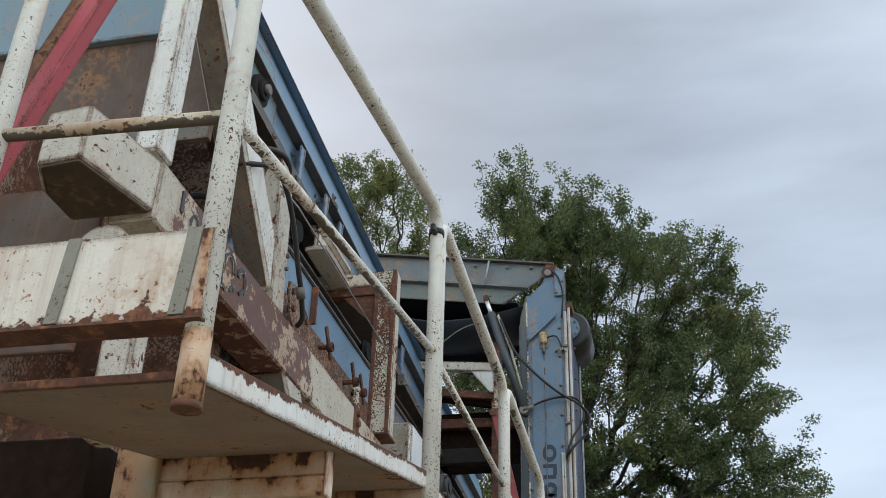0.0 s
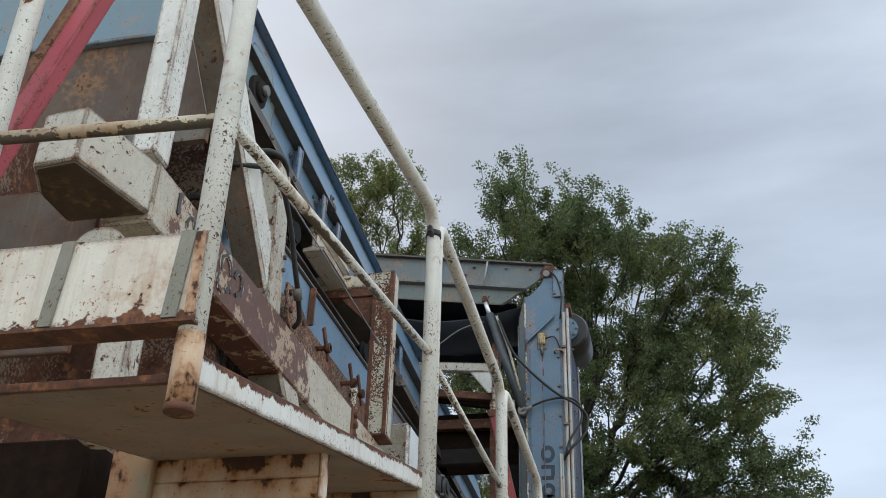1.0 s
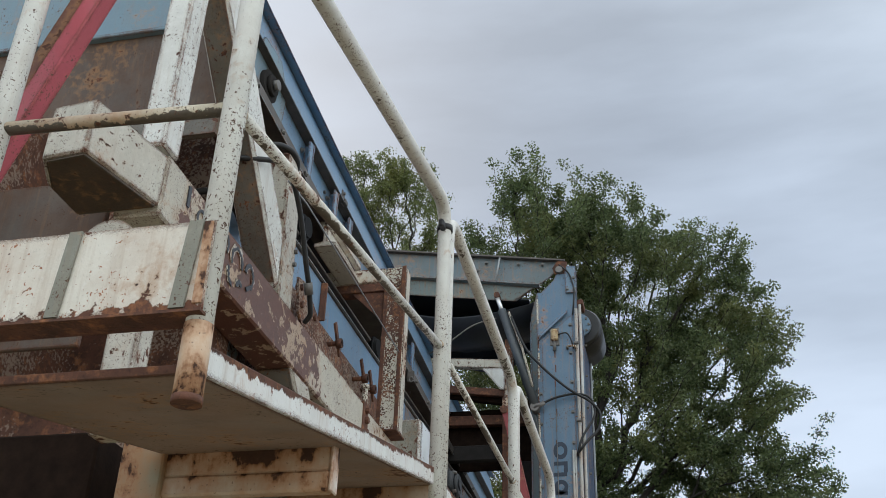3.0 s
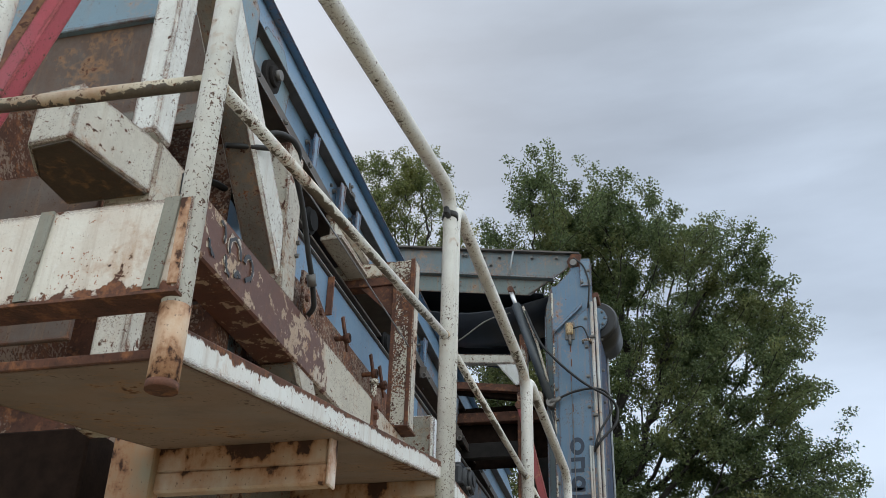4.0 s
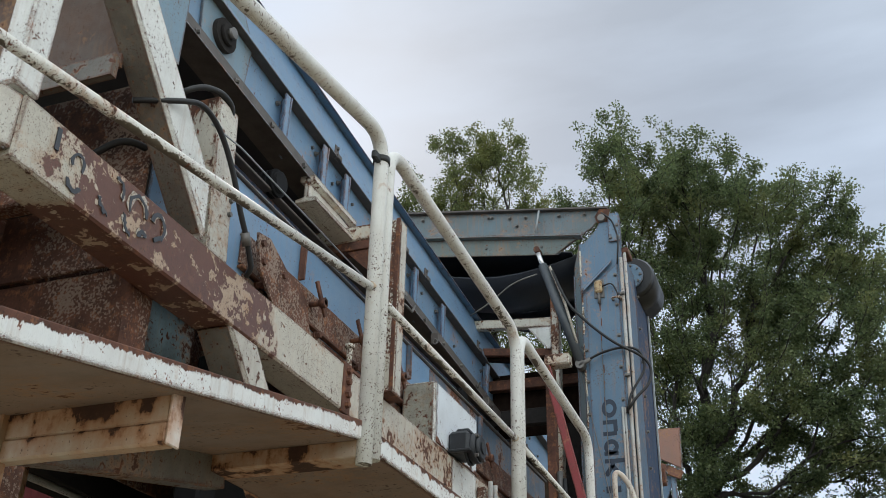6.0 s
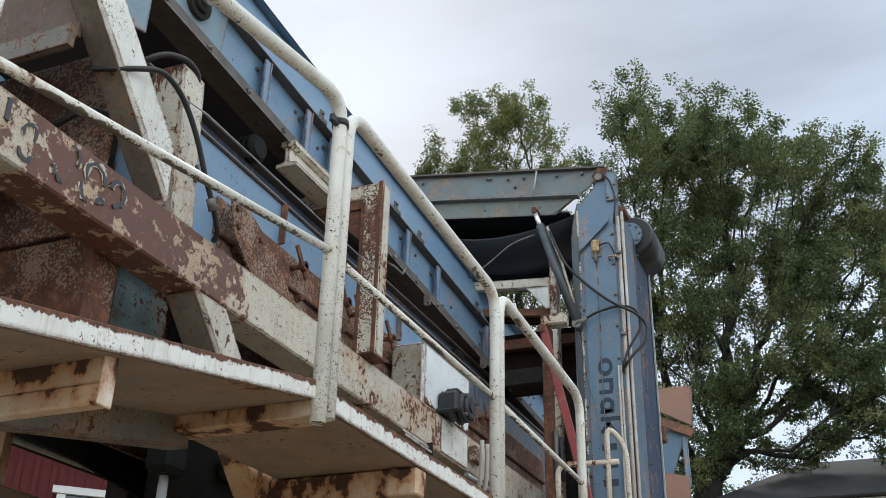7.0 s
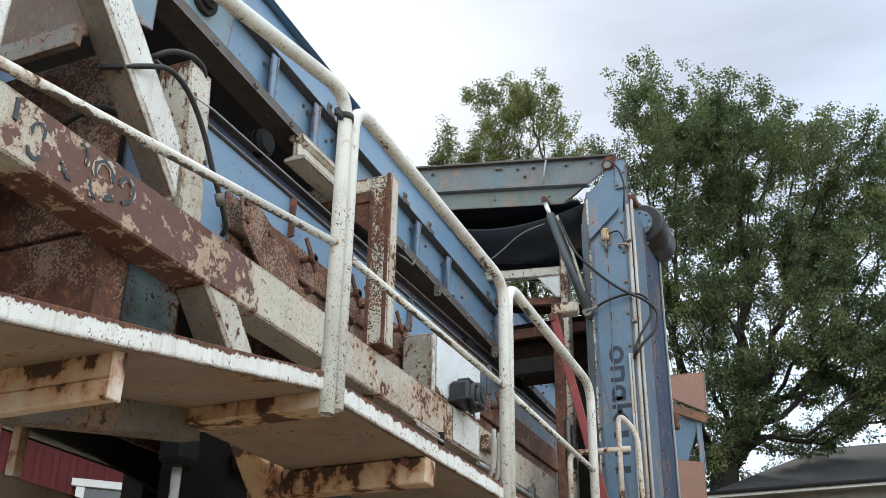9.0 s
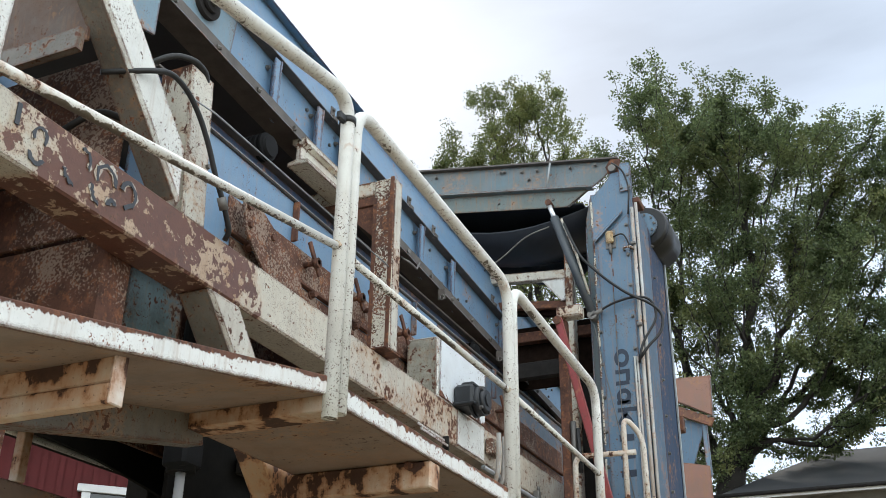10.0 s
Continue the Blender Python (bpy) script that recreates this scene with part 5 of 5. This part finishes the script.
    bmesh.ops.translate(bm, vec=(0, 0, 0.014), verts=[v for v in got["geom"] if isinstance(v, bmesh.types.BMVert)])
    bmesh.ops.recalc_face_normals(bm, faces=list(bm.faces))
    part("slack_belt", bm, m_belt, t, "slack black belt under the boom", smooth=True)
    part("belt_curtain", plate([at(0.2, -0.21, y + 0.8), at(1.9, -0.21, y + 0.8), at(1.75, -0.50, y + 0.8), at(0.5, -0.62, y + 0.8)], 0.01), m_belt, t)
    part("cable_sag", tube([(-1.06, y - 0.02, 5.62), (-1.25, y - 0.02, 5.58), (-1.45, y - 0.0, 5.44), (-1.60, y, 5.36)], 0.006, 6, 0.1), m_bolt, t)
    # hydraulic cylinder
    a, b = Vector((-1.05, y - 0.035, 5.80)), Vector((-0.755, y - 0.035, 4.86))
    cyl = part("lift_cylinder", tube([a.lerp(b, 0.13), b], 0.034, 16), m_cyl, t, "grey hydraulic cylinder")
    part("cylinder_rod", tube([a, a.lerp(b, 0.14)], 0.018, 12), m_chrome, cyl, "chromed rod")
    part("rod_eye", tube([a + Vector((0, -0.03, 0.01)), a + Vector((0, 0.05, 0.01))], 0.024, 14), m_rust, cyl)
    part("base_eye", tube([b + Vector((0, -0.03, -0.02)), b + Vector((0, 0.05, -0.02))], 0.034, 14), m_bolt, cyl)
    part("cylinder_pipe", tube([a.lerp(b, 0.16) + Vector((0.05, -0.02, 0)), a.lerp(b, 0.5) + Vector((0.055, -0.02, 0)), a.lerp(b, 0.85) + Vector((0.03, -0.02, 0))], 0.010, 8), m_rust_paint, cyl)
    # foot of the tower
    part("foot", box(-0.78, -0.42, y + 0.1, y + 0.8, GROUND - 0.03, 2.2, 0.01), m_dark, t)
    return t


tower()


def white_frame():
    t = thing("rear_gantry", (-1.1, 7.5, 3.5), "white rusty gantry behind the tower", "gantry")
    part("post", box(-1.035, -0.975, 7.38, 7.46, 3.4, 5.55, 0.005), m_upright, t, "white rusty post")
    part("top_beam", bar((-1.80, 7.42, 5.41), (-1.036, 7.42, 5.34), 0.06, 0.075), m_upright, t, "white rusty cross beam")
    part("gusset", plate([(-1.22, 7.40, 5.31), (-1.036, 7.40, 5.30), (-1.036, 7.40, 5.12), (-1.07, 7.40, 5.12)], 0.012), m_white, t)
    part("lower_beam", bar((-1.80, 7.44, 5.20), (-1.036, 7.44, 5.10), 0.05, 0.06), m_rust, t)
    part("lower_beam", bar((-1.80, 7.6, 4.95), (-0.80, 7.6, 4.93), 0.07, 0.08), m_rust, t)
    # panel added to block light behind the beams, shade in its rust
    part("rusty_panel", box(-1.80, -0.82, 7.66, 7.675, 4.55, 5.06, 0.002), m_deep, t, "rusty panel blocking light behind the beams")
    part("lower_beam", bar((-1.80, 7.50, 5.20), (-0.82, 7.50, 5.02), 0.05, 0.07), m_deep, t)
    # dark plate added to stand for the unlit gap by the tower
    part("gap_plate", box(-1.0, -0.80, 7.50, 7.52, 3.0, 4.56, 0.003), m_dark, t, "dark plate added to fill the unlit gap")
    part("head_block", box(-0.98, -0.80, 6.96, 7.06, 4.80, 4.885, 0.010), m_upright, t, "white block with rust spots")
    part("rusty_post", box(-0.985, -0.925, 7.0, 7.08, 3.4, 4.80, 0.006), m_rust, t, "rusty post")
    part("lower_beam", bar((-1.80, 7.46, 4.62), (-0.985, 7.46, 4.62), 0.07, 0.12), m_dark, t)
    part("coupling", tube([(-0.90, 7.0, 4.05), (-0.90, 7.0, 3.75)], 0.02, 8), m_bolt, t)
    part("coupling", tube([(-0.87, 7.0, 4.0), (-0.86, 7.0, 3.7)], 0.014, 8), m_black, t)
    return t


white_frame()


def red_bar():
    t = thing("red_brace", (-0.85, 7.0, 3.2), "red painted flat brace beside the tower", "brace")
    part("flat_bar", bar((-0.955, 6.93, 4.78), (-0.62, 6.93, 3.30), 0.055, 0.03, (0, -1, 0), 0.004), m_red_dark, t)
    part("lug", tube([(-0.955, 6.90, 4.76), (-0.955, 6.97, 4.76)], 0.03, 12), m_rust, t)
    return t


red_bar()


def side_hopper():
    t = thing("receiving_hopper", (-0.9, 11.7, GROUND), "red-primed steel receiving hopper with blue frame", "hopper")

    def sheet(name, pts, thick, mat, label, y=11.55):
        part(name, plate([(a, y, b) for a, b in pts], thick, 0.003), mat, t, label)

    sheet("upper_wall", [(-1.20, 5.83), (-0.724, 5.815), (-0.738, 5.38), (-1.20, 5.63)], 0.05, m_primer, "red-primed sheet")
    sheet("rim", [(-1.20, 5.845), (-0.715, 5.83), (-0.715, 5.80), (-1.20, 5.815)], 0.03, m_primer, "folded upper rim", 11.54)
    ea = part("edge_angle", bar((-1.21, 11.51, 5.52), (-0.738, 11.51, 5.30), 0.04, 0.095), m_angle, t, "rusty red edge angle")
    bolts(ea, [(-1.21 + 0.472 * u, 11.46, 5.565 - 0.22 * u) for u in (0.2, 0.45, 0.7, 0.93)], (0, -1, 0))
    part("pale_flange", bar((-1.21, 11.52, 5.665), (-0.735, 11.52, 5.425), 0.03, 0.075), m_grimy, t, "worn pale sloping flange")
    part("side_rim", bar((-0.725, 11.535, 5.82), (-0.737, 11.535, 5.37), 0.014, 0.03, (0, -1, 0)), m_fold, t, "pale cut edge")
    sheet("blue_panel", [(-1.21, 5.46), (-0.83, 5.30), (-0.99, 4.885), (-1.21, 4.885)], 0.01, m_sheet, "blue web panel", 11.58)
    part("blue_strut", bar((-0.84, 11.56, 5.32), (-0.833, 11.56, 4.735), 0.055, 0.04, (0, -1, 0)), m_blue2, t, "blue strut")
    sheet("lower_wall", [(-1.21, 4.93), (-0.82, 4.845), (-0.82, 2.9), (-1.21, 2.9)], 0.02, m_primer, "scraped red sheet")
    part("stand", box(-1.21, -0.84, 11.6, 11.95, GROUND - 0.03, 2.9, 0.01), m_primer, t)


def tower_lug():
    t = thing("mounting_lug", (-0.42, 8.09, 4.24), "rust-red bolted lug on the tower skin", "lug")
    part("plate", box(-0.416, -0.375, 8.05, 8.13, 4.22, 4.34, 0.006), m_rust, t)
    bolts(t, [(-0.372, 8.09, z) for z in (4.25, 4.31)], (1, 0, 0))


tower_lug()
side_hopper()


# ---- peeled characters on the beam, as plain bars ----
def beam_marks():
    t = thing("beam_marking", (BEAM_X, 2.7, 3.7), "peeling dark painted marks on the beam", "marking", kind="structure")
    X = BEAM_X + 0.0035
    rnd = random.Random(4)

    def stroke(yc, zc, r, a0, a1, w=0.012, under=True):
        if under:
            sheet(yc, zc, r, a0, a1, w * 1.45, X - 0.002, m_speck, 0.5)
        sheet(yc, zc, r, a0, a1, w, X, m_mark, 0.25)

    def sheet(yc, zc, r, a0, a1, w, at, mat, rough):
        bm = bmesh.new()
        last = None
        for k in range(9):
            a = radians(a0 + (a1 - a0) * k / 8)
            wob = 1 + 0.09 * rnd.uniform(-1, 1)
            ww = w * rnd.uniform(1 - rough * 1.6, 1 + rough)
            p = [bm.verts.new((at, yc + (r + s) * wob * math.cos(a), zc + (r * 1.15 + s) * wob * math.sin(a))) for s in (-ww / 2, ww / 2)]
            if last:
                bm.faces.new((last[0], p[0], p[1], last[1]))
            last = p
        got = bmesh.ops.extrude_face_region(bm, geom=list(bm.faces))
        bmesh.ops.translate(bm, vec=(0.0022, 0, 0), verts=[v for v in got["geom"] if isinstance(v, bmesh.types.BMVert)])
        bmesh.ops.recalc_face_normals(bm, faces=list(bm.faces))
        part("mark_bar" if mat is m_mark else "flake_edge", bm, mat, t)

    part("mark_bar", bar((X, 2.354, 3.70), (X, 2.352, 3.775), 0.017, 0.004, (1, 0, 0), 0), m_mark, t)
    stroke(2.452, 3.712, 0.026, -40, 215)
    stroke(2.640, 3.735, 0.032, -35, 110, 0.013)
    stroke(2.755, 3.715, 0.046, -5, 205, 0.016)
    stroke(2.870, 3.718, 0.036, -55, 175, 0.016)
    part("mark_bar", bar((X, 2.892, 3.69), (X, 2.856, 3.662), 0.016, 0.004, (1, 0, 0), 0), m_mark, t)
    stroke(2.450, 3.655, 0.032, 195, 335, 0.014, False)
    stroke(2.612, 3.675, 0.042, 190, 275, 0.015, False)
    stroke(2.740, 3.668, 0.044, 175, 265, 0.014)
    stroke(2.795, 3.640, 0.016, 20, 200, 0.018)


beam_marks()


# ---- far-side rail ----
def far_rail():
    t = thing("far_side_rail", (-2.4, 4, 3.0), "cream far-side rail and beam behind the jack", "railing")
    part("post", box(-2.365, -2.315, 3.69, 3.74, 3.02, 3.5, 0.004), m_arm, t)
    part("rail", tube([(-2.4, 2.9, 3.245), (-2.4, 4.6, 3.245)], 0.016, 10), m_rail, t)
    part("beam", box(-2.47, -2.33, 2.4, 5.5, 2.86, 3.02, 0.005), m_under, t)
    part("beam_leg", box(-2.46, -2.34, 5.3, 5.42, GROUND - 0.03, 2.86, 0.005), m_dark, t)
    return t


far_rail()


# ---- buildings ----
def shed():
    t = thing("timber_shed", (3, 20, GROUND), "low grey timber building with dark felt hip roof", "building")
    x0, x1, y0, y1, ze = -1.80, 11.0, 19.3, 27.0, 6.20
    part("wall", box(x0, x1, y0, y0 + 0.2, GROUND - 0.03, ze, 0.0), m_timber, t)
    part("wall", box(x0, x0 + 0.2, y0 + 0.2, y1, GROUND - 0.03, ze, 0.0), m_timber, t)
    part("wall", box(x1 - 0.2, x1, y0 + 0.2, y1, GROUND - 0.03, ze, 0.0), m_timber, t)
    part("wall", box(x0 + 0.2, x1 - 0.2, y1 - 0.2, y1, GROUND - 0.03, ze, 0.0), m_timber, t)
    bm = bmesh.new()
    e = 0.35
    a, b, c, d = [bm.verts.new(p) for p in ((x0 - e, y0 - e, ze), (x1 + e, y0 - e, ze), (x1 + e, y1 + e, ze), (x0 - e, y1 + e, ze))]
    r1, r2 = bm.verts.new((x0 + 1.35, (y0 + y1) / 2, ze + 1.72)), bm.verts.new((x1 - 1.35, (y0 + y1) / 2, ze + 1.72))
    for f in ((a, b, r2, r1), (b, c, r2), (c, d, r1, r2), (d, a, r1), (d, c, b, a)):
        bm.faces.new(f)
    roof = part("roof", bm, m_roof, t, "dark felt hip roof")
    part("fascia", box(x0 - e, x1 + e, y0 - e - 0.04, y0 - e, ze - 0.075, ze, 0.0), m_trim, t, "pale fascia board")
    part("soffit", box(x0 - e, x1 + e, y0 - e, y0 - 0.002, ze - 0.03, ze - 0.004, 0.0), m_timber, t)
    part("gutter", tube([(x0 - e, y0 - e - 0.08, ze), (x1 + e, y0 - e - 0.08, ze)], 0.035, 10), m_dark, t)
    for k in range(6):
        xa = x0 + 0.5 + 1.9 * k
        w = part("window", box(xa, xa + 1.5, y0 - 0.06, y0 - 0.002, ze - 1.6, ze - 0.32, 0.01), m_trim, t)
        part("pane", box(xa + 0.1, xa + 1.4, y0 - 0.07, y0 - 0.061, ze - 1.5, ze - 0.42, 0.0), m_glass, w)
    return t


shed()


def red_house():
    t = thing("red_house", (-8, 11, GROUND), "falu-red board house with white window frame", "house")
    a = Vector((-7.94, 10.0, 0))
    d = Vector((0.69, 0.72, 0)).normalized()
    drop = -0.09
    m = Matrix.Translation(a + Vector((0, 0, drop))) @ Matrix.Rotation(math.atan2(d.y, d.x), 4, "Z")
    part("wall", box(-7, 7, 0.03, 0.2, GROUND + 0.05, 6.1, 0.0), m_redwood, t, "red board wall", m)
    part("gable_wall", box(-7, -6.8, 0.2, 6, GROUND + 0.05, 6.1, 0.0), m_redwood, t, "", m)
    part("back_wall", box(-7, 7, 6, 6.2, GROUND + 0.05, 6.1, 0.0), m_redwood, t, "", m)
    part("roof", plate([(-7.4, -0.5, 5.9), (7.4, -0.5, 5.9), (7.4, 3.2, 7.9), (-7.4, 3.2, 7.9)], 0.12), m_pipe, t, "pale corrugated metal roof", m)
    part("roof", plate([(-7.4, 6.9, 5.9), (7.4, 6.9, 5.9), (7.4, 3.2, 7.9), (-7.4, 3.2, 7.9)], 0.12), m_pipe, t, "", m)
    for k in range(70):
        xb = -6.9 + 0.2 * k
        if -0.05 < xb < 1.3:
            zs = ((GROUND + 0.1, 3.62), (5.02, 5.9))
        else:
            zs = ((GROUND + 0.1, 5.9),)
        for z0, z1 in zs:
            part("board", box(xb, xb + 0.06, 0.005, 0.029, z0, z1, 0.0), m_redwood, t, "", m)
    w = part("window", joined(box(0, 0.1, -0.03, 0.03, 3.7, 4.93, 0.004), box(1.15, 1.25, -0.03, 0.03, 3.7, 4.93, 0.004), box(-0.06, 1.31, -0.045, 0.03, 4.931, 5.02, 0.004), box(-0.06, 1.31, -0.045, 0.03, 3.61, 3.699, 0.004), box(0.59, 0.66, -0.02, 0.025, 3.7, 4.93, 0.003)), m_trim, t, "white window frame", m)
    part("pane", box(0.1, 0.59, 0.008, 0.014, 3.7, 4.93, 0.0), m_glass, w, "", m)
    part("pane", box(0.66, 1.15, 0.008, 0.014, 3.7, 4.93, 0.0), m_glass, w, "", m)
    return t


red_house()


# ---- trees ----
def leaf_mesh(name, p, d, nrm, ln):
    """Small lobed leaves, one face each: from p along d, turned by nrm, ln long."""
    side = np.cross(d, nrm)
    side /= np.linalg.norm(side, axis=1)[:, None] + 1e-9
    fold = np.cross(side, d)
    rows = [p]
    for u, w in ((0.55, 0.34), (1.0, 0.06), (0.62, -0.34)):
        rows.append(p + d * ln * u + side * ln * w + fold * ln * (0.25 * abs(w) - 0.10 * u * u))
    pts = np.stack(rows, 1).reshape(-1, 3)
    total, k = len(p), len(rows)
    me = bpy.data.meshes.new(name)
    me.vertices.add(total * k)
    me.vertices.foreach_set("co", pts.ravel())
    me.loops.add(total * k)
    me.loops.foreach_set("vertex_index", np.arange(total * k))
    me.polygons.add(total)
    me.polygons.foreach_set("loop_start", np.arange(total) * k)
    me.polygons.foreach_set("loop_total", np.full(total, k))
    me.update(calc_edges=True)
    return me


def tree(base, lobes, label, mat, n_tips, per_tip, leaf, seed, trunk_r, fork, gaps, spray=0.30, depth=0.9):
    """A trunk up to its fork, boughs that fan out to tips spread through the crown's lobes (each tip joins where the way
    along the wood and the last reach are shortest), and a spray of leaves round each tip and along its twig."""
    rnd = np.random.RandomState(seed)
    t = thing("oak_tree", base, label, "tree")
    lobes = np.array(lobes)
    centre, rad = lobes[:, :3], lobes[:, 3]
    pick = rnd.choice(len(lobes), n_tips, p=rad**2.3 / (rad**2.3).sum())
    way = rnd.normal(size=(n_tips, 3))
    way /= np.linalg.norm(way, axis=1)[:, None]
    tips = centre[pick] + way * rad[pick][:, None] * (0.15 + 0.79 * rnd.rand(n_tips, 1) ** 0.45) * np.array([1.0, 1.0, 1.0])
    tips[:, 1] += rnd.normal(size=n_tips) * depth
    hole = np.array([0.6 * noise.noise(Vector(p) * 0.8 + Vector((seed, 0, 0))) + 0.6 * noise.noise(Vector(p) * 2.1 + Vector((0, seed, 0))) for p in tips])
    clear = np.clip(6.7 + 0.8 * (tips[:, 0] + 2.15), 6.0, 7.5)  # the crown hangs clear of the roof below
    tips = tips[(hole > gaps) & (tips[:, 2] > clear)]
    base_v, fork_v = np.array(base, float), np.array(fork, float)
    cap = 60000
    pos, run, parent_of = np.zeros((cap, 3)), np.zeros(cap), [-1]
    pos[0] = base_v
    count = 1
    steps = 12
    for k in range(1, steps + 1):
        u = k / steps
        pos[count] = base_v * (1 - u) + fork_v * u + np.array([0.10 * math.sin(3 * u + seed), 0.1 * math.sin(2 * u), 0]) * (u * (1 - u) * 4)
        parent_of.append(count - 1)
        count += 1
    for i in np.argsort(np.linalg.norm(tips - fork_v, axis=1)):
        tip = tips[i]
        arr = pos[:count]
        cost = np.linalg.norm(arr - tip, axis=1) + 0.62 * run[:count]
        cost[:steps - 1] += 9.0
        j = int(np.argmin(cost))
        start = pos[j].copy()
        reach = np.linalg.norm(tip - start)
        n = max(2, int(reach / 0.28))
        back = start - pos[parent_of[j]] if parent_of[j] >= 0 else np.array([0, 0, 1.0])
        back = back / (np.linalg.norm(back) + 1e-9)
        bend = start + back * reach * 0.30 + rnd.normal(size=3) * reach * 0.07
        last = j
        for k in range(1, n + 1):
            u = k / n
            p = start * (1 - u) ** 2 + bend * 2 * u * (1 - u) + tip * u * u + rnd.normal(size=3) * 0.018
            pos[count] = p
            run[count] = run[last] + np.linalg.norm(p - pos[last])
            parent_of.append(last)
            last = count
            count += 1
    pos = pos[:count]
    load = np.full(count, 0.3)
    for k in range(count - 1, 0, -1):
        load[parent_of[k]] += load[k]
    radius = np.maximum(trunk_r * (load / load[0]) ** 0.55, 0.006)

    def sticks(name, keep, seg):
        vs, fs = [], []
        for k in keep:
            a, b = pos[parent_of[k]], pos[k]
            d = b - a
            d = d / (np.linalg.norm(d) + 1e-9)
            s = np.cross(d, (0.3, 0.5, 0.81))
            s /= np.linalg.norm(s) + 1e-9
            o = np.cross(d, s)
            i0 = len(vs)
            for q, r in ((a - d * 0.01, min(radius[parent_of[k]], radius[k] * 1.35)), (b, radius[k])):
                for m in range(seg):
                    w = 2 * math.pi * m / seg
                    vs.append(tuple(q + (s * math.cos(w) + o * math.sin(w)) * r))
            fs += [(i0 + m, i0 + (m + 1) % seg, i0 + seg + (m + 1) % seg, i0 + seg + m) for m in range(seg)]
        me = bpy.data.meshes.new(name)
        me.from_pydata(vs, [], fs)
        me.materials.append(m_bark)
        me.shade_smooth()
        return place(name, me, t)

    sticks("trunk", [k for k in range(1, count) if radius[k] > 0.06], 9)
    tagged(sticks("branchwork", [k for k in range(1, count) if radius[k] <= 0.06], 4), kind="stuff")
    # sprays of leaves on the thin wood
    twig = np.array([k for k in range(1, count) if radius[k] < 0.016])
    at = rnd.choice(twig, len(tips) * per_tip)
    off = rnd.normal(size=(len(at), 3))
    off /= np.linalg.norm(off, axis=1)[:, None]
    p = pos[at] + off * (spray * rnd.rand(len(at)) ** 0.7)[:, None] * np.array([1.0, 1.0, 0.65])
    d = off + rnd.normal(size=p.shape) * 0.8 + np.array([0, 0, -0.25])
    d /= np.linalg.norm(d, axis=1)[:, None]
    nrm = rnd.normal(size=p.shape) * 0.75 + np.array([0, 0, 1.0])
    me = leaf_mesh("crown", p, d, nrm, leaf * (0.6 + 0.8 * rnd.rand(len(p), 1)))
    me.materials.append(mat)
    place("crown", me, t, "green lobed oak leaves")
    return t


Y1, Y2 = 20.9, 25.2
tree((-3.1, Y1, GROUND - 0.1), [(-2.91, Y1, 15.42, 1.0), (-3.66, Y1, 14.54, 0.93), (-1.85, Y1, 14.89, 1.13), (-0.82, Y1, 14.48, 1.05), (0.39, Y1, 13.62, 1.1), (1.4, Y1, 13.16, 1.02), (1.88, Y1, 12.40, 0.75), (-2.35, Y1, 15.25, 0.8), (-1.3, Y1, 15.0, 0.85), (-2.0, Y1, 14.0, 1.1), (-1.2, Y1, 13.4, 1.2), (2.11, Y1, 11.6, 0.81), (2.05, Y1, 10.58, 0.79), (2.36, Y1, 9.46, 0.84), (2.68, Y1, 8.64, 0.71), (-0.26, Y1, 12.19, 1.63), (-1.97, Y1, 12.89, 1.4), (-3.38, Y1, 12.72, 1.15), (0.87, Y1, 11.3, 1.48), (-0.84, Y1, 10.38, 1.58), (0.49, Y1, 9.56, 1.32), (-2.39, Y1, 10.74, 1.35), (-3.5, Y1, 10.54, 1.23), (1.59, Y1, 8.46, 0.94), (-0.72, Y1, 8.44, 1.41), (-2.31, Y1, 8.5, 1.31), (0.56, Y1, 7.93, 1.05), (1.68, Y1, 7.45, 0.87), (0.08, Y1, 7.28, 0.81), (-1.44, Y1, 7.33, 1.05), (2.44, Y1, 7.65, 0.7), (-4.2, Y1, 11.6, 1.2), (-4.3, Y1, 9.4, 1.3), (-0.3, Y1, 7.9, 1.0), (0.7, Y1, 8.7, 0.9), (-3.0, Y1, 15.65, 0.7), (-0.95, Y1, 8.9, 1.0), (-1.2, Y1, 7.9, 0.95), (0.0, Y1, 8.5, 0.95), (-2.9, Y1, 7.5, 1.0), (1.2, Y1, 9.3, 0.9)],
     "large oak tree with dark green leaves behind the plant", m_leaf, 5700, 116, 0.056, 3, 0.27, (-2.05, Y1, 7.2), -0.045, 0.20, 0.6)
tree((-7.4, Y2, GROUND - 0.1), [(-9.0, Y2, 19.6, 0.8), (-7.9, Y2, 19.7, 0.85), (-6.95, Y2, 19.2, 0.95), (-10.4, Y2, 17.6, 0.9), (-6.2, Y2, 17.83, 0.58), (-8.11, Y2, 18.02, 0.93), (-7.03, Y2, 17.33, 0.99), (-8.36, Y2, 16.7, 0.83), (-7.11, Y2, 15.66, 1.12), (-6.28, Y2, 15.41, 0.8), (-9.62, Y2, 18.18, 0.86), (-9.05, Y2, 16.76, 1.0), (-9.9, Y2, 16.4, 0.9), (-8.4, Y2, 14.9, 1.1), (-7.0, Y2, 13.6, 1.3), (-8.6, Y2, 13.0, 1.2)],
     "lighter oak tree, sparse crown in sunlit colours", m_leaf2, 2300, 80, 0.064, 8, 0.20, (-7.6, Y2, 12.0), -0.03, 0.22, 0.5)
